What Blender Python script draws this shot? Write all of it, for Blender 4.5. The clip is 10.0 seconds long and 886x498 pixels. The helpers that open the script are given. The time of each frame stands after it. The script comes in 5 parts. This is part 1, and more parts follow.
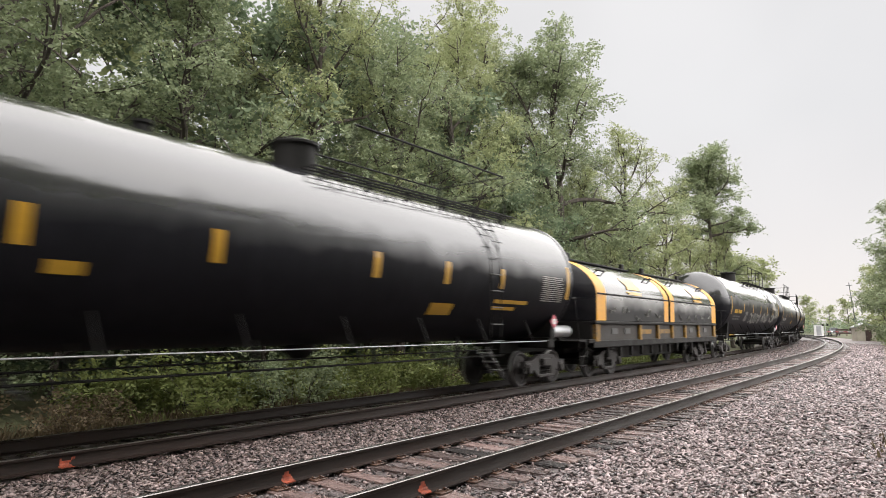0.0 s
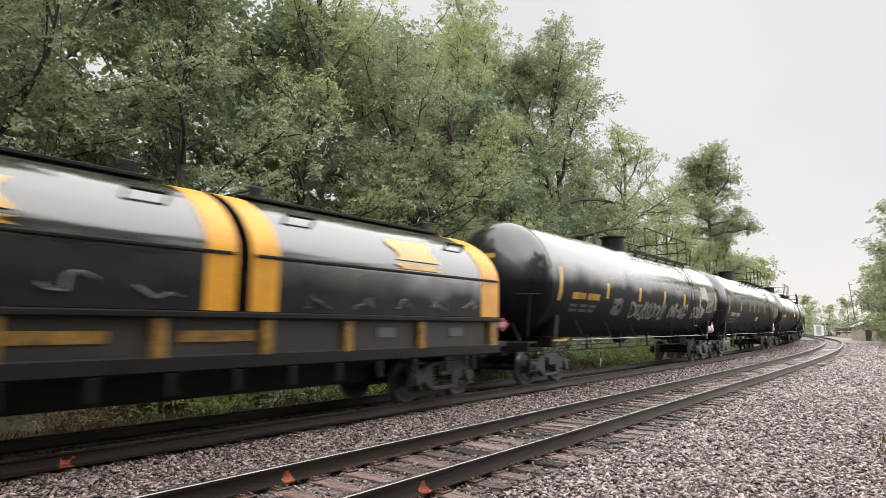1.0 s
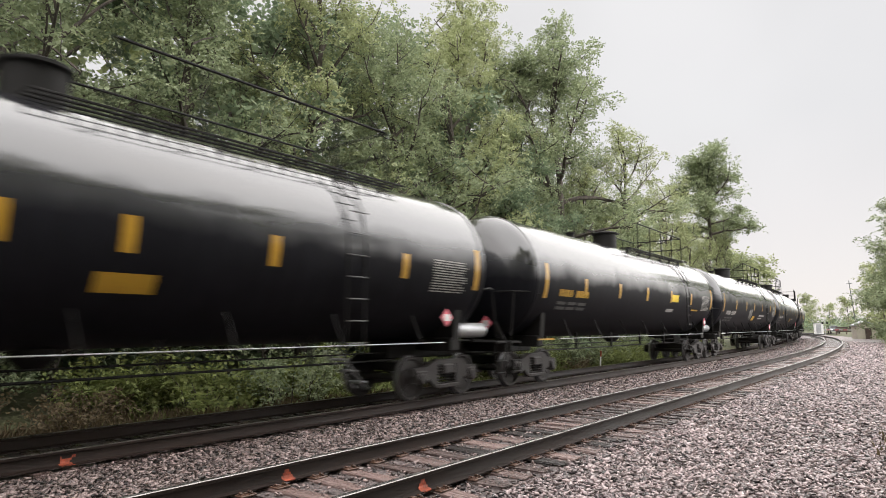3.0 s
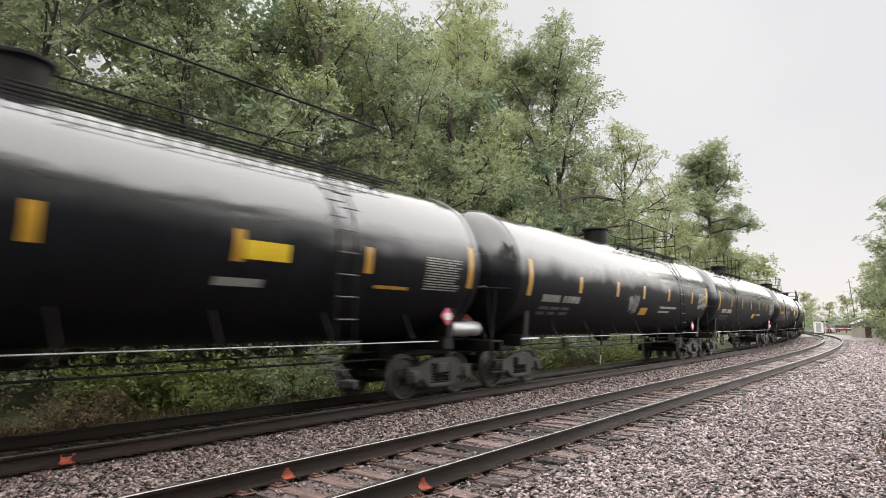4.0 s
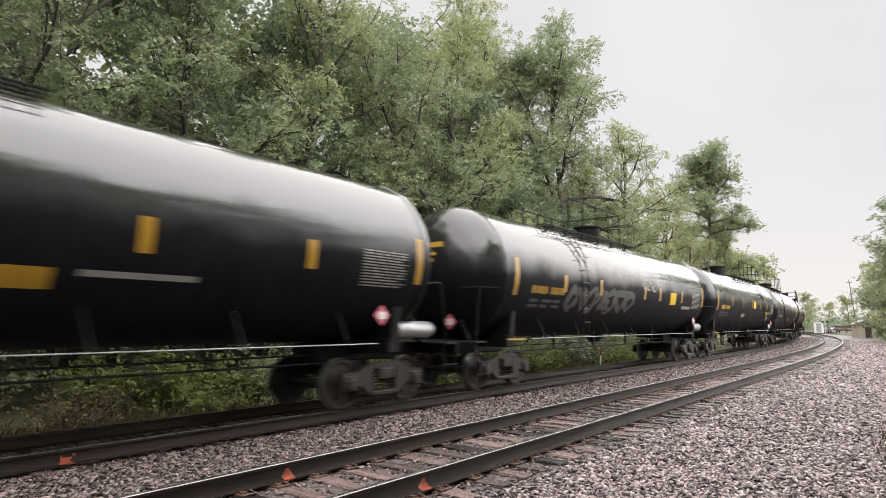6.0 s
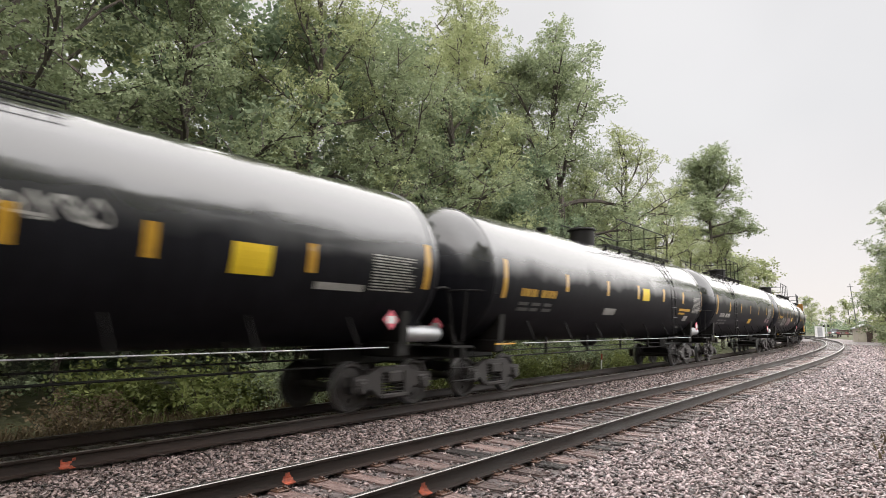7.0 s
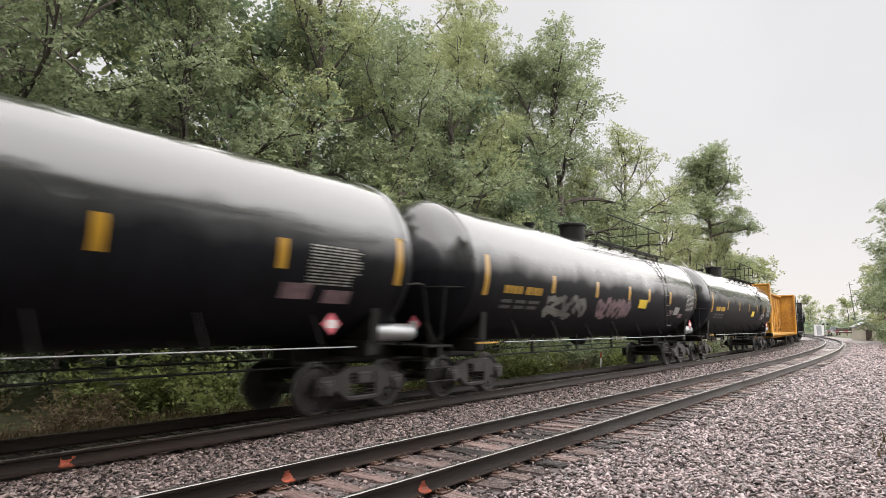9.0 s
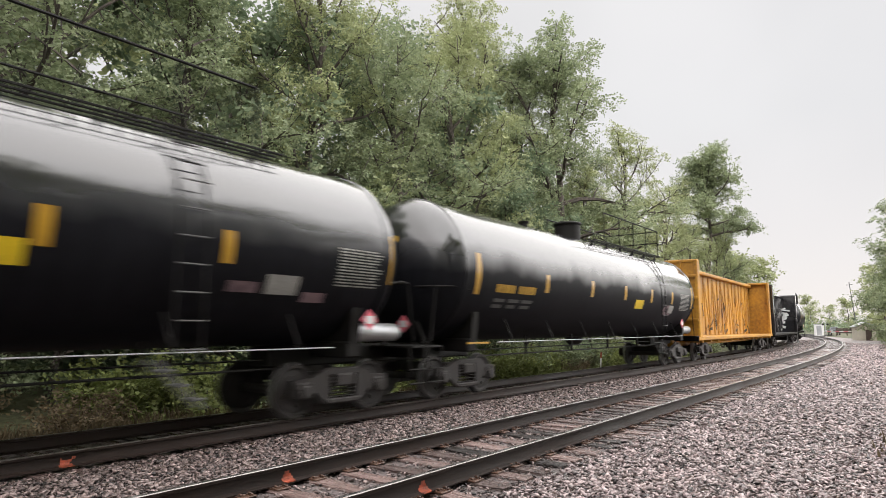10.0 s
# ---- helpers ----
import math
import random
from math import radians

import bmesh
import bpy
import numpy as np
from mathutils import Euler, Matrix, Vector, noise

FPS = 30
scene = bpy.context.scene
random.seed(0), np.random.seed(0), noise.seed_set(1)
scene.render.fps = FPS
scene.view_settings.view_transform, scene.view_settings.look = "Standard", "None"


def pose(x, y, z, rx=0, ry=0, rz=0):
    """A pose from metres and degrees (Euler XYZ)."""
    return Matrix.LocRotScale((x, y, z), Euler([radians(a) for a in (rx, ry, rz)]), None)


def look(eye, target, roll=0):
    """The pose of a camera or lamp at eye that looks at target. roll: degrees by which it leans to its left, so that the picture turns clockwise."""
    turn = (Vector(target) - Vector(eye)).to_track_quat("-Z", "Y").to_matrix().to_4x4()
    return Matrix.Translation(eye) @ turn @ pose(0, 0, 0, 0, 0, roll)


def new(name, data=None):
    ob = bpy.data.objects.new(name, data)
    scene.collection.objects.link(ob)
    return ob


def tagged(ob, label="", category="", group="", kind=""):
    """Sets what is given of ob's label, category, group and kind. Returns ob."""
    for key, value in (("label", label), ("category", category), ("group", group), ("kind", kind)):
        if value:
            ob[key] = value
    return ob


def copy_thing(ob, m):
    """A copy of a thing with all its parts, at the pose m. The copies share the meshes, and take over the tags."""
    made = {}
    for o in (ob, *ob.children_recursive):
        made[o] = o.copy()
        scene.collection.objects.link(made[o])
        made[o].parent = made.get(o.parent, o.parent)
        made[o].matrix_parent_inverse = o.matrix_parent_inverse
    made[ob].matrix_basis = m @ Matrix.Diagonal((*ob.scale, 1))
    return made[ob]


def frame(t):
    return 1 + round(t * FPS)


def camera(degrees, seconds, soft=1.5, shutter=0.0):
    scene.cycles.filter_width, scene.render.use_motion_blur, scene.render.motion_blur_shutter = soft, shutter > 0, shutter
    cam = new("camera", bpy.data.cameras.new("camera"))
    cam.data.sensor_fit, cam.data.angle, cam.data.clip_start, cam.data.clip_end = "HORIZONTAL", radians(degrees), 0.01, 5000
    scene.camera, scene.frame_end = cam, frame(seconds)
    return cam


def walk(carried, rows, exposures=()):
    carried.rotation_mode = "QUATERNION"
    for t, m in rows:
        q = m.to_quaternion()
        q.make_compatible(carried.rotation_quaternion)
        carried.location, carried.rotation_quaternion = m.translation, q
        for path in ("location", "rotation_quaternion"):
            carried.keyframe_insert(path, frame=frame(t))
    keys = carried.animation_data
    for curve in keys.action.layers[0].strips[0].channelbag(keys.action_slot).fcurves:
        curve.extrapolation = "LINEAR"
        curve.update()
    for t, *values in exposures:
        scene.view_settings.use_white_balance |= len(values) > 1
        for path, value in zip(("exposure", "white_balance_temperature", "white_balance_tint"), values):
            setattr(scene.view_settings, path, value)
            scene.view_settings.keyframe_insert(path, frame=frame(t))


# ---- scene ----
PATH = ((0.0, 1.0, 0.0), (0.5, 0.3, 0.0), (1.0, 0.0, 0.0), (1.5, 0.0, 0.0), (2.0, -0.7, 0.0), (2.5, -1.5, 0.0),
        (4.0, -5.0, 0.0), (4.5, -6.3, 0.0), (5.0, -6.6, 0.0), (5.5, -6.3, 0.0), (5.7, -6.0, 0.0), (7.0, 3.0, 1.2), (7.5, 3.0, 1.6),
        (8.0, 2.8, 1.2), (8.5, 1.5, 0.7), (9.0, 0.0, 0.3), (9.5, -1.0, 0.5), (10.0, 0.0, 0.3))
FOCUS, LEVEL, EYE, TURN = 1080.0, 139.4, (5.083, 0.0, 1.537), 38.02
cam = camera(2 * math.degrees(math.atan(784 / FOCUS)), 10.0, soft=0.75, shutter=0.32)
walk(cam, [(t, pose(*EYE, 90 + math.degrees(math.atan((LEVEL + dy) / FOCUS)), 0, TURN + math.degrees(dx / FOCUS)))
           for t, dy, dx in PATH], [(0.0, 1.2), (10.0, 1.2)])

# ---- light: bright overcast ----
world = bpy.data.worlds.new("overcast")
scene.world = world
world.use_nodes = True
wn, wl = world.node_tree.nodes, world.node_tree.links
wn.clear()
w_out, w_bg = wn.new("ShaderNodeOutputWorld"), wn.new("ShaderNodeBackground")
sky = wn.new("ShaderNodeTexSky")
sky.sky_type, sky.sun_disc = "NISHITA", False
sky.sun_elevation, sky.sun_rotation = radians(55), radians(40)
w_gain = wn.new("ShaderNodeMix")
w_gain.data_type, w_gain.blend_type = "RGBA", "MULTIPLY"
w_gain.inputs["Factor"].default_value = 1.0
w_gain.inputs["B"].default_value = (0.043, 0.043, 0.043, 1)
w_co, w_noise, w_ramp, w_mix = (wn.new("ShaderNodeTexCoord"), wn.new("ShaderNodeTexNoise"), wn.new("ShaderNodeValToRGB"), wn.new("ShaderNodeMix"))
w_noise.inputs["Scale"].default_value, w_noise.inputs["Detail"].default_value = 2.2, 3.0
w_ramp.color_ramp.elements[0].position, w_ramp.color_ramp.elements[0].color = 0.3, (0.36, 0.354, 0.353, 1)
w_ramp.color_ramp.elements[1].position, w_ramp.color_ramp.elements[1].color = 0.7, (0.408, 0.4, 0.398, 1)
w_mix.data_type = "RGBA"
w_mix.inputs["Factor"].default_value = 0.9
# cloud cover: even and faintly rosy low down, brighter high up on the side where the sun stands behind it
w_sep, w_low, w_rosy = wn.new("ShaderNodeSeparateXYZ"), wn.new("ShaderNodeMapRange"), wn.new("ShaderNodeMix")
w_rosy.data_type = "RGBA"
w_rosy.inputs["A"].default_value = (0.425, 0.398, 0.392, 1)
w_low.inputs["From Min"].default_value, w_low.inputs["From Max"].default_value = 0.02, 0.3
w_dot, w_arc = wn.new("ShaderNodeVectorMath"), wn.new("ShaderNodeMapRange")
w_dot.operation = "DOT_PRODUCT"
w_dot.inputs[1].default_value = (0.58, 0.05, 0.81)
w_arc.inputs["From Min"].default_value, w_arc.inputs["From Max"].default_value = 0.45, 0.74
w_arc.inputs["To Min"].default_value, w_arc.inputs["To Max"].default_value = 1.0, 2.5
wl.new(w_co.outputs["Generated"], w_sep.inputs["Vector"])
wl.new(w_sep.outputs["Z"], w_low.inputs["Value"])
wl.new(w_low.outputs["Result"], w_rosy.inputs["Factor"])
wl.new(w_co.outputs["Generated"], w_dot.inputs[0])
wl.new(w_dot.outputs["Value"], w_arc.inputs["Value"])
wl.new(w_arc.outputs["Result"], w_bg.inputs["Strength"])
wl.new(w_co.outputs["Generated"], w_noise.inputs["Vector"])
wl.new(w_noise.outputs["Fac"], w_ramp.inputs["Fac"])
wl.new(sky.outputs["Color"], w_gain.inputs["A"])
wl.new(w_gain.outputs["Result"], w_mix.inputs["A"])
wl.new(w_ramp.outputs["Color"], w_rosy.inputs["B"])
wl.new(w_rosy.outputs["Result"], w_mix.inputs["B"])
wl.new(w_mix.outputs["Result"], w_bg.inputs["Color"])
wl.new(w_bg.outputs["Background"], w_out.inputs["Surface"])
sun_data = bpy.data.lights.new("sun", "SUN")
sun_data.energy, sun_data.angle, sun_data.color = 2.6, radians(160), (1.0, 0.96, 0.92)
sun = new("sun", sun_data)
sun.matrix_world = look((60, 40, 100), (0, 20, 0))


# ---- materials ----
def surf(name, dark, light, rough=(0.5, 0.8), scale=3.0, fine=40.0, bump=0.2, metal=0.0, island=0.0, random_ob=0.0,
         stretch=(1, 1, 1), spec=0.5, coat=0.0, bump_scale=0.01, span=(0.24, 0.8)):
    """A surface that varies between two colours at two scales, with grain relief."""
    m = bpy.data.materials.new(name)
    m.use_nodes = True
    n, l = m.node_tree.nodes, m.node_tree.links
    b = n["Principled BSDF"]
    co, mp = n.new("ShaderNodeTexCoord"), n.new("ShaderNodeMapping")
    mp.inputs["Scale"].default_value = stretch
    l.new(co.outputs["Object"], mp.inputs["Vector"])
    big, small = n.new("ShaderNodeTexNoise"), n.new("ShaderNodeTexNoise")
    for tex, sc in ((big, scale), (small, fine)):
        tex.inputs["Scale"].default_value, tex.inputs["Detail"].default_value = sc, 4.0
        l.new(mp.outputs["Vector"], tex.inputs["Vector"])
    mean = n.new("ShaderNodeMix")
    mean.inputs["Factor"].default_value = 0.45
    l.new(big.outputs["Fac"], mean.inputs["A"])
    l.new(small.outputs["Fac"], mean.inputs["B"])
    fac = mean.outputs["Result"]
    if island or random_ob:
        src = n.new("ShaderNodeNewGeometry").outputs["Random Per Island"] if island else n.new("ShaderNodeObjectInfo").outputs["Random"]
        mix = n.new("ShaderNodeMix")
        mix.inputs["Factor"].default_value = island or random_ob
        l.new(fac, mix.inputs["A"])
        l.new(src, mix.inputs["B"])
        fac = mix.outputs["Result"]
    ramp = n.new("ShaderNodeValToRGB")
    lo, hi = span if island else (0.28, 0.78) if random_ob else (0.33, 0.67)
    ramp.color_ramp.elements[0].position, ramp.color_ramp.elements[0].color = lo, (*dark, 1)
    ramp.color_ramp.elements[1].position, ramp.color_ramp.elements[1].color = hi, (*light, 1)
    l.new(fac, ramp.inputs["Fac"])
    l.new(ramp.outputs["Color"], b.inputs["Base Color"])
    rr = n.new("ShaderNodeMapRange")
    rr.inputs["From Min"].default_value, rr.inputs["From Max"].default_value = 0.35, 0.65
    rr.inputs["To Min"].default_value, rr.inputs["To Max"].default_value = rough
    l.new(mean.outputs["Result"], rr.inputs["Value"])
    l.new(rr.outputs["Result"], b.inputs["Roughness"])
    b.inputs["Metallic"].default_value = metal
    b.inputs["Specular IOR Level"].default_value = spec
    b.inputs["Coat Weight"].default_value = coat
    if bump:
        bp = n.new("ShaderNodeBump")
        bp.inputs["Strength"].default_value, bp.inputs["Distance"].default_value = bump, bump_scale
        l.new(small.outputs["Fac"], bp.inputs["Height"])
        l.new(bp.outputs["Normal"], b.inputs["Normal"])
    return m


def leaf_surf(name, dark, light, clump=0.35):
    """Thin leaves that let some light through; the green varies leaf by leaf and over the crown."""
    m = surf(name, dark, light, (0.5, 0.7), clump, 2.5, 0.0, island=0.3, spec=0.22)
    n, l = m.node_tree.nodes, m.node_tree.links
    b, out = n["Principled BSDF"], n["Material Output"]
    ramp = b.inputs["Base Color"].links[0].from_node
    tr, mix = n.new("ShaderNodeBsdfTranslucent"), n.new("ShaderNodeMixShader")
    mix.inputs["Fac"].default_value = 0.45
    l.new(ramp.outputs["Color"], tr.inputs["Color"])
    l.new(b.outputs["BSDF"], mix.inputs[1])
    l.new(tr.outputs["BSDF"], mix.inputs[2])
    l.new(mix.outputs["Shader"], out.inputs["Surface"])
    return m


def gloss_top(m, low, high, ior, dull):
    """Wet gloss on top; cut by height lower down, to keep reflections there dark."""
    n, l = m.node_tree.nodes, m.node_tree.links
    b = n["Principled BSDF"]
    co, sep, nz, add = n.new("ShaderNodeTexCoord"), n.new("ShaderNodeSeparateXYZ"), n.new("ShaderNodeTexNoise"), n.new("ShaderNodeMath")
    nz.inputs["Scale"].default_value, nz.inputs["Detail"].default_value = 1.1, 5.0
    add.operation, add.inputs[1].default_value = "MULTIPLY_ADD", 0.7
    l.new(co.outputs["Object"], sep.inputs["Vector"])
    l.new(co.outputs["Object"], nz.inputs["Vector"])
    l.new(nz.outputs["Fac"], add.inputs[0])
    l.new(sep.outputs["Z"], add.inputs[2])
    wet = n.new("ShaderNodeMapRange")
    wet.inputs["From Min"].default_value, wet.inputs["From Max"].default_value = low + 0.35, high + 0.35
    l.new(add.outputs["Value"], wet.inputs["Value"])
    # lower side made dull and uncoated, so that it mirrors less light
    for name, dry, shiny in (("Specular IOR Level", dull, 0.5), ("Coat Weight", 0.0, 0.6), ("Roughness", 0.5, 0.16)):
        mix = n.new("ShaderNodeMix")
        mix.inputs["A"].default_value, mix.inputs["B"].default_value = dry, shiny
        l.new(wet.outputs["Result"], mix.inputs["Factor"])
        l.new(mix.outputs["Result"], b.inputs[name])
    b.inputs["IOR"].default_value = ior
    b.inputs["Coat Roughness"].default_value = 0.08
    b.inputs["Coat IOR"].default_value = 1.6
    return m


M_TANK = gloss_top(surf("tank_black_paint", (0.007, 0.007, 0.009), (0.013, 0.013, 0.0165), (0.10, 0.2), 0.7, 5.0, 0.10, stretch=(1, 1, 0.3)), 2.75, 3.4, 1.7, 0.05)
M_STEEL = surf("grimy_black_steel", (0.005, 0.0045, 0.004), (0.014, 0.0125, 0.012), (0.5, 0.75), 2.0, 30, 0.2, spec=0.22)
M_TRUCK = surf("truck_rusty_steel", (0.010, 0.0085, 0.008), (0.032, 0.026, 0.025), (0.5, 0.75), 3.0, 30, 0.3)
M_TREAD = surf("wheel_tread_steel", (0.25, 0.25, 0.25), (0.45, 0.45, 0.45), (0.25, 0.4), 5, 40, 0.05, metal=0.9)
M_YELLOW = surf("yellow_reflector", (0.38, 0.2, 0.013), (0.56, 0.31, 0.02), (0.3, 0.5), 2.0, 25, 0.05, coat=0.6)
M_LEMON = surf("lemon_plate_paint", (0.62, 0.42, 0.012), (0.8, 0.58, 0.02), (0.35, 0.5), 2.0, 25, 0.03)
M_GOLD = surf("yellow_stencil", (0.38, 0.21, 0.015), (0.5, 0.29, 0.02), (0.5, 0.7), 2.0, 25, 0.05)
M_FADED = surf("dirty_yellow_paint", (0.03, 0.02, 0.012), (0.36, 0.19, 0.02), (0.5, 0.7), 3.0, 18, 0.1)
M_DIM = surf("faint_stencil", (0.05, 0.05, 0.05), (0.11, 0.11, 0.108), (0.5, 0.7), 2.0, 25, 0.05)
M_TROUGH = surf("rusty_trough_side", (0.008, 0.0065, 0.006), (0.036, 0.027, 0.022), (0.5, 0.75), 1.2, 14, 0.2)
M_WHITE = surf("white_stencil", (0.2, 0.195, 0.185), (0.36, 0.355, 0.34), (0.5, 0.7), 2.0, 25, 0.05)
M_SPRAY = surf("pale_spray_paint", (0.03, 0.03, 0.028), (0.28, 0.28, 0.26), (0.5, 0.7), 1.2, 9, 0.02)
M_PINK = surf("pink_spray_paint", (0.08, 0.05, 0.06), (0.3, 0.2, 0.22), (0.5, 0.7), 1.2, 9, 0.02)
M_RED = surf("red_placard", (0.6, 0.10, 0.15), (0.75, 0.17, 0.22), (0.4, 0.5), 3, 30, 0.0)
M_PLACARD = surf("white_placard", (0.6, 0.6, 0.6), (0.75, 0.75, 0.75), (0.4, 0.5), 3, 30, 0.0)
M_SILVER = surf("galvanised_steel", (0.3, 0.31, 0.32), (0.5, 0.5, 0.52), (0.35, 0.5), 3, 30, 0.05, metal=0.7)
M_HOOD = gloss_top(surf("hood_black_paint", (0.009, 0.009, 0.013), (0.021, 0.019, 0.019), (0.12, 0.24), 0.6, 10, 0.02), 2.1, 2.7, 1.8, 0.08)
M_GREY = surf("grey_worn_steel", (0.06, 0.06, 0.06), (0.16, 0.16, 0.16), (0.4, 0.6), 3, 30, 0.05, metal=0.3)
M_HOODY = surf("hood_yellow_paint", (0.55, 0.25, 0.02), (0.75, 0.37, 0.03), (0.3, 0.5), 0.9, 10, 0.05)
M_BEAM = surf("centerbeam_yellow_paint", (0.2, 0.085, 0.014), (0.54, 0.265, 0.024), (0.4, 0.6), 0.6, 7, 0.05)
M_RAIL = surf("rail_rust", (0.008, 0.005, 0.004), (0.03, 0.017, 0.013), (0.45, 0.7), 2.5, 60, 0.3, stretch=(1, 0.2, 1), spec=0.3)
M_RAILTOP = surf("rail_polished_top", (0.15, 0.14, 0.132), (0.32, 0.3, 0.29), (0.18, 0.36), 4, 50, 0.03, metal=0.85)
# rail tops of the train's track, with the train's shade put into the colour
M_RAILSHADED = surf("rail_train_shaded_top", (0.06, 0.052, 0.047), (0.16, 0.145, 0.135), (0.2, 0.4), 4, 50, 0.03, metal=0.6)
M_TIE = surf("weathered_tie_wood", (0.012, 0.008, 0.007), (0.24, 0.165, 0.15), (0.12, 0.42), 1.5, 22, 0.9, random_ob=0.55, stretch=(0.25, 4, 4), bump_scale=0.02)
M_PLATE = surf("rusty_tie_plate", (0.04, 0.02, 0.013), (0.13, 0.07, 0.048), (0.18, 0.4), 4, 60, 0.3)
M_STONE = surf("ballast_stone", (0.012, 0.010, 0.0102), (0.5, 0.397, 0.395), (0.08, 0.35), 6, 60, 0.1, island=0.62, span=(0.2, 0.76))
M_STONE_RUST = surf("ballast_stone_brake_dust", (0.010, 0.0075, 0.007), (0.34, 0.26, 0.246), (0.12, 0.4), 6, 60, 0.1, island=0.62, span=(0.22, 0.8))
M_BED = surf("ballast_fines", (0.012, 0.010, 0.0096), (0.25, 0.2, 0.196), (0.4, 0.7), 20, 38, 1.0, bump_scale=0.05)
M_GROUND = surf("soil_and_grass", (0.03, 0.035, 0.014), (0.1, 0.1, 0.045), (0.8, 0.95), 0.4, 6, 0.8, bump_scale=0.08)
M_ORANGE = surf("orange_marking_paint", (0.05, 0.02, 0.014), (0.6, 0.12, 0.055), (0.5, 0.7), 12, 60, 0.1)
M_BARK = surf("bark", (0.03, 0.025, 0.02), (0.11, 0.09, 0.075), (0.8, 0.95), 2, 14, 1.0, stretch=(3, 3, 0.5), bump_scale=0.03)
M_LEAF = leaf_surf("leaf_green", (0.112, 0.145, 0.08), (0.385, 0.432, 0.255))
M_LEAFY = leaf_surf("leaf_yellow_green", (0.162, 0.188, 0.09), (0.46, 0.492, 0.262))
M_LEAFD = leaf_surf("leaf_dark_green", (0.08, 0.115, 0.069), (0.27, 0.328, 0.202))
M_WEED = leaf_surf("weed_green", (0.085, 0.105, 0.034), (0.33, 0.37, 0.135), 1.0)
M_DRY = leaf_surf("dry_grass", (0.055, 0.04, 0.025), (0.24, 0.185, 0.11), 1.0)


# ---- mesh building ----
class Shape:
    """Collects vertices and faces of one mesh."""

    def __init__(self):
        self.v, self.f, self.m = [], [], []

    def add(self, verts, faces, mat=0):
        k = len(self.v)
        self.v.extend([tuple(p) for p in verts])
        self.f.extend([tuple(i + k for i in fc) for fc in faces])
        self.m.extend([mat] * len(faces))
        return self

    def box(self, c, size, b=0.0, rot=None, mat=0):
        """A box with chamfered edges."""
        h = [max(s / 2, 1e-4) for s in size]
        b = min(b, min(h) * 0.9)
        vs, fs = [], []
        if b <= 0:
            vs = [(x * h[0], y * h[1], z * h[2]) for x in (-1, 1) for y in (-1, 1) for z in (-1, 1)]
            fs = [(0, 1, 3, 2), (4, 6, 7, 5), (0, 4, 5, 1), (2, 3, 7, 6), (0, 2, 6, 4), (1, 5, 7, 3)]
        else:
            idx = {}
            for sx in (-1, 1):
                for sy in (-1, 1):
                    for sz in (-1, 1):
                        s = (sx, sy, sz)
                        for a in range(3):
                            idx[s, a] = len(vs)
                            vs.append(tuple(s[i] * (h[i] if i == a else h[i] - b) for i in range(3)))
            for a in range(3):
                u, w = (a + 1) % 3, (a + 2) % 3
                for sg in (-1, 1):
                    q = []
                    for su, sw in ((-1, -1), (1, -1), (1, 1), (-1, 1)):
                        s = [0, 0, 0]
                        s[a], s[u], s[w] = sg, su, sw
                        q.append(idx[tuple(s), a])
                    fs.append(tuple(q if sg > 0 else q[::-1]))
                for su in (-1, 1):
                    for sw in (-1, 1):
                        s0, s1 = [0, 0, 0], [0, 0, 0]
                        s0[a], s1[a] = -1, 1
                        s0[u] = s1[u] = su
                        s0[w] = s1[w] = sw
                        s0, s1 = tuple(s0), tuple(s1)
                        q = (idx[s0, u], idx[s1, u], idx[s1, w], idx[s0, w])
                        fs.append(q if su * sw > 0 else q[::-1])
            for sx in (-1, 1):
                for sy in (-1, 1):
                    for sz in (-1, 1):
                        s = (sx, sy, sz)
                        q = (idx[s, 0], idx[s, 1], idx[s, 2])
                        fs.append(q if sx * sy * sz > 0 else q[::-1])
        if rot is not None:
            vs = [rot @ Vector(p) for p in vs]
        return self.add([(p[0] + c[0], p[1] + c[1], p[2] + c[2]) for p in vs], fs, mat)

    def tube(self, pts, radii, n=6, caps=True, mat=0):
        """A round bar along a line of points."""
        pts = [Vector(p) for p in pts]
        if not isinstance(radii, (list, tuple)):
            radii = [radii] * len(pts)
        vs, fs = [], []
        for i, p in enumerate(pts):
            d = (pts[min(i + 1, len(pts) - 1)] - pts[max(i - 1, 0)]).normalized()
            a = d.orthogonal().normalized() if i == 0 else (a - d * a.dot(d)).normalized()
            c = d.cross(a)
            for k in range(n):
                w = 2 * math.pi * k / n
                vs.append(p + radii[i] * (math.cos(w) * a + math.sin(w) * c))
        for i in range(len(pts) - 1):
            for k in range(n):
                fs.append((i * n + k, i * n + (k + 1) % n, (i + 1) * n + (k + 1) % n, (i + 1) * n + k))
        if caps:
            fs.append(tuple(range(n))[::-1])
            fs.append(tuple((len(pts) - 1) * n + k for k in range(n)))
        return self.add(vs, fs, mat)

    def spin(self, profile, axis="y", c=(0, 0, 0), n=48, mat=0):
        """Turns a profile of (along, radius) about an axis through c."""
        vs, fs = [], []
        for al, r in profile:
            for k in range(n):
                w = 2 * math.pi * k / n
                p, q = r * math.cos(w), r * math.sin(w)
                vs.append({"y": (c[0] + p, c[1] + al, c[2] + q), "x": (c[0] + al, c[1] + p, c[2] + q), "z": (c[0] + p, c[1] + q, c[2] + al)}[axis])
        for i in range(len(profile) - 1):
            for k in range(n):
                q = (i * n + k, i * n + (k + 1) % n, (i + 1) * n + (k + 1) % n, (i + 1) * n + k)
                fs.append(q[::-1] if axis == "y" else q)
        return self.add(vs, fs, mat)


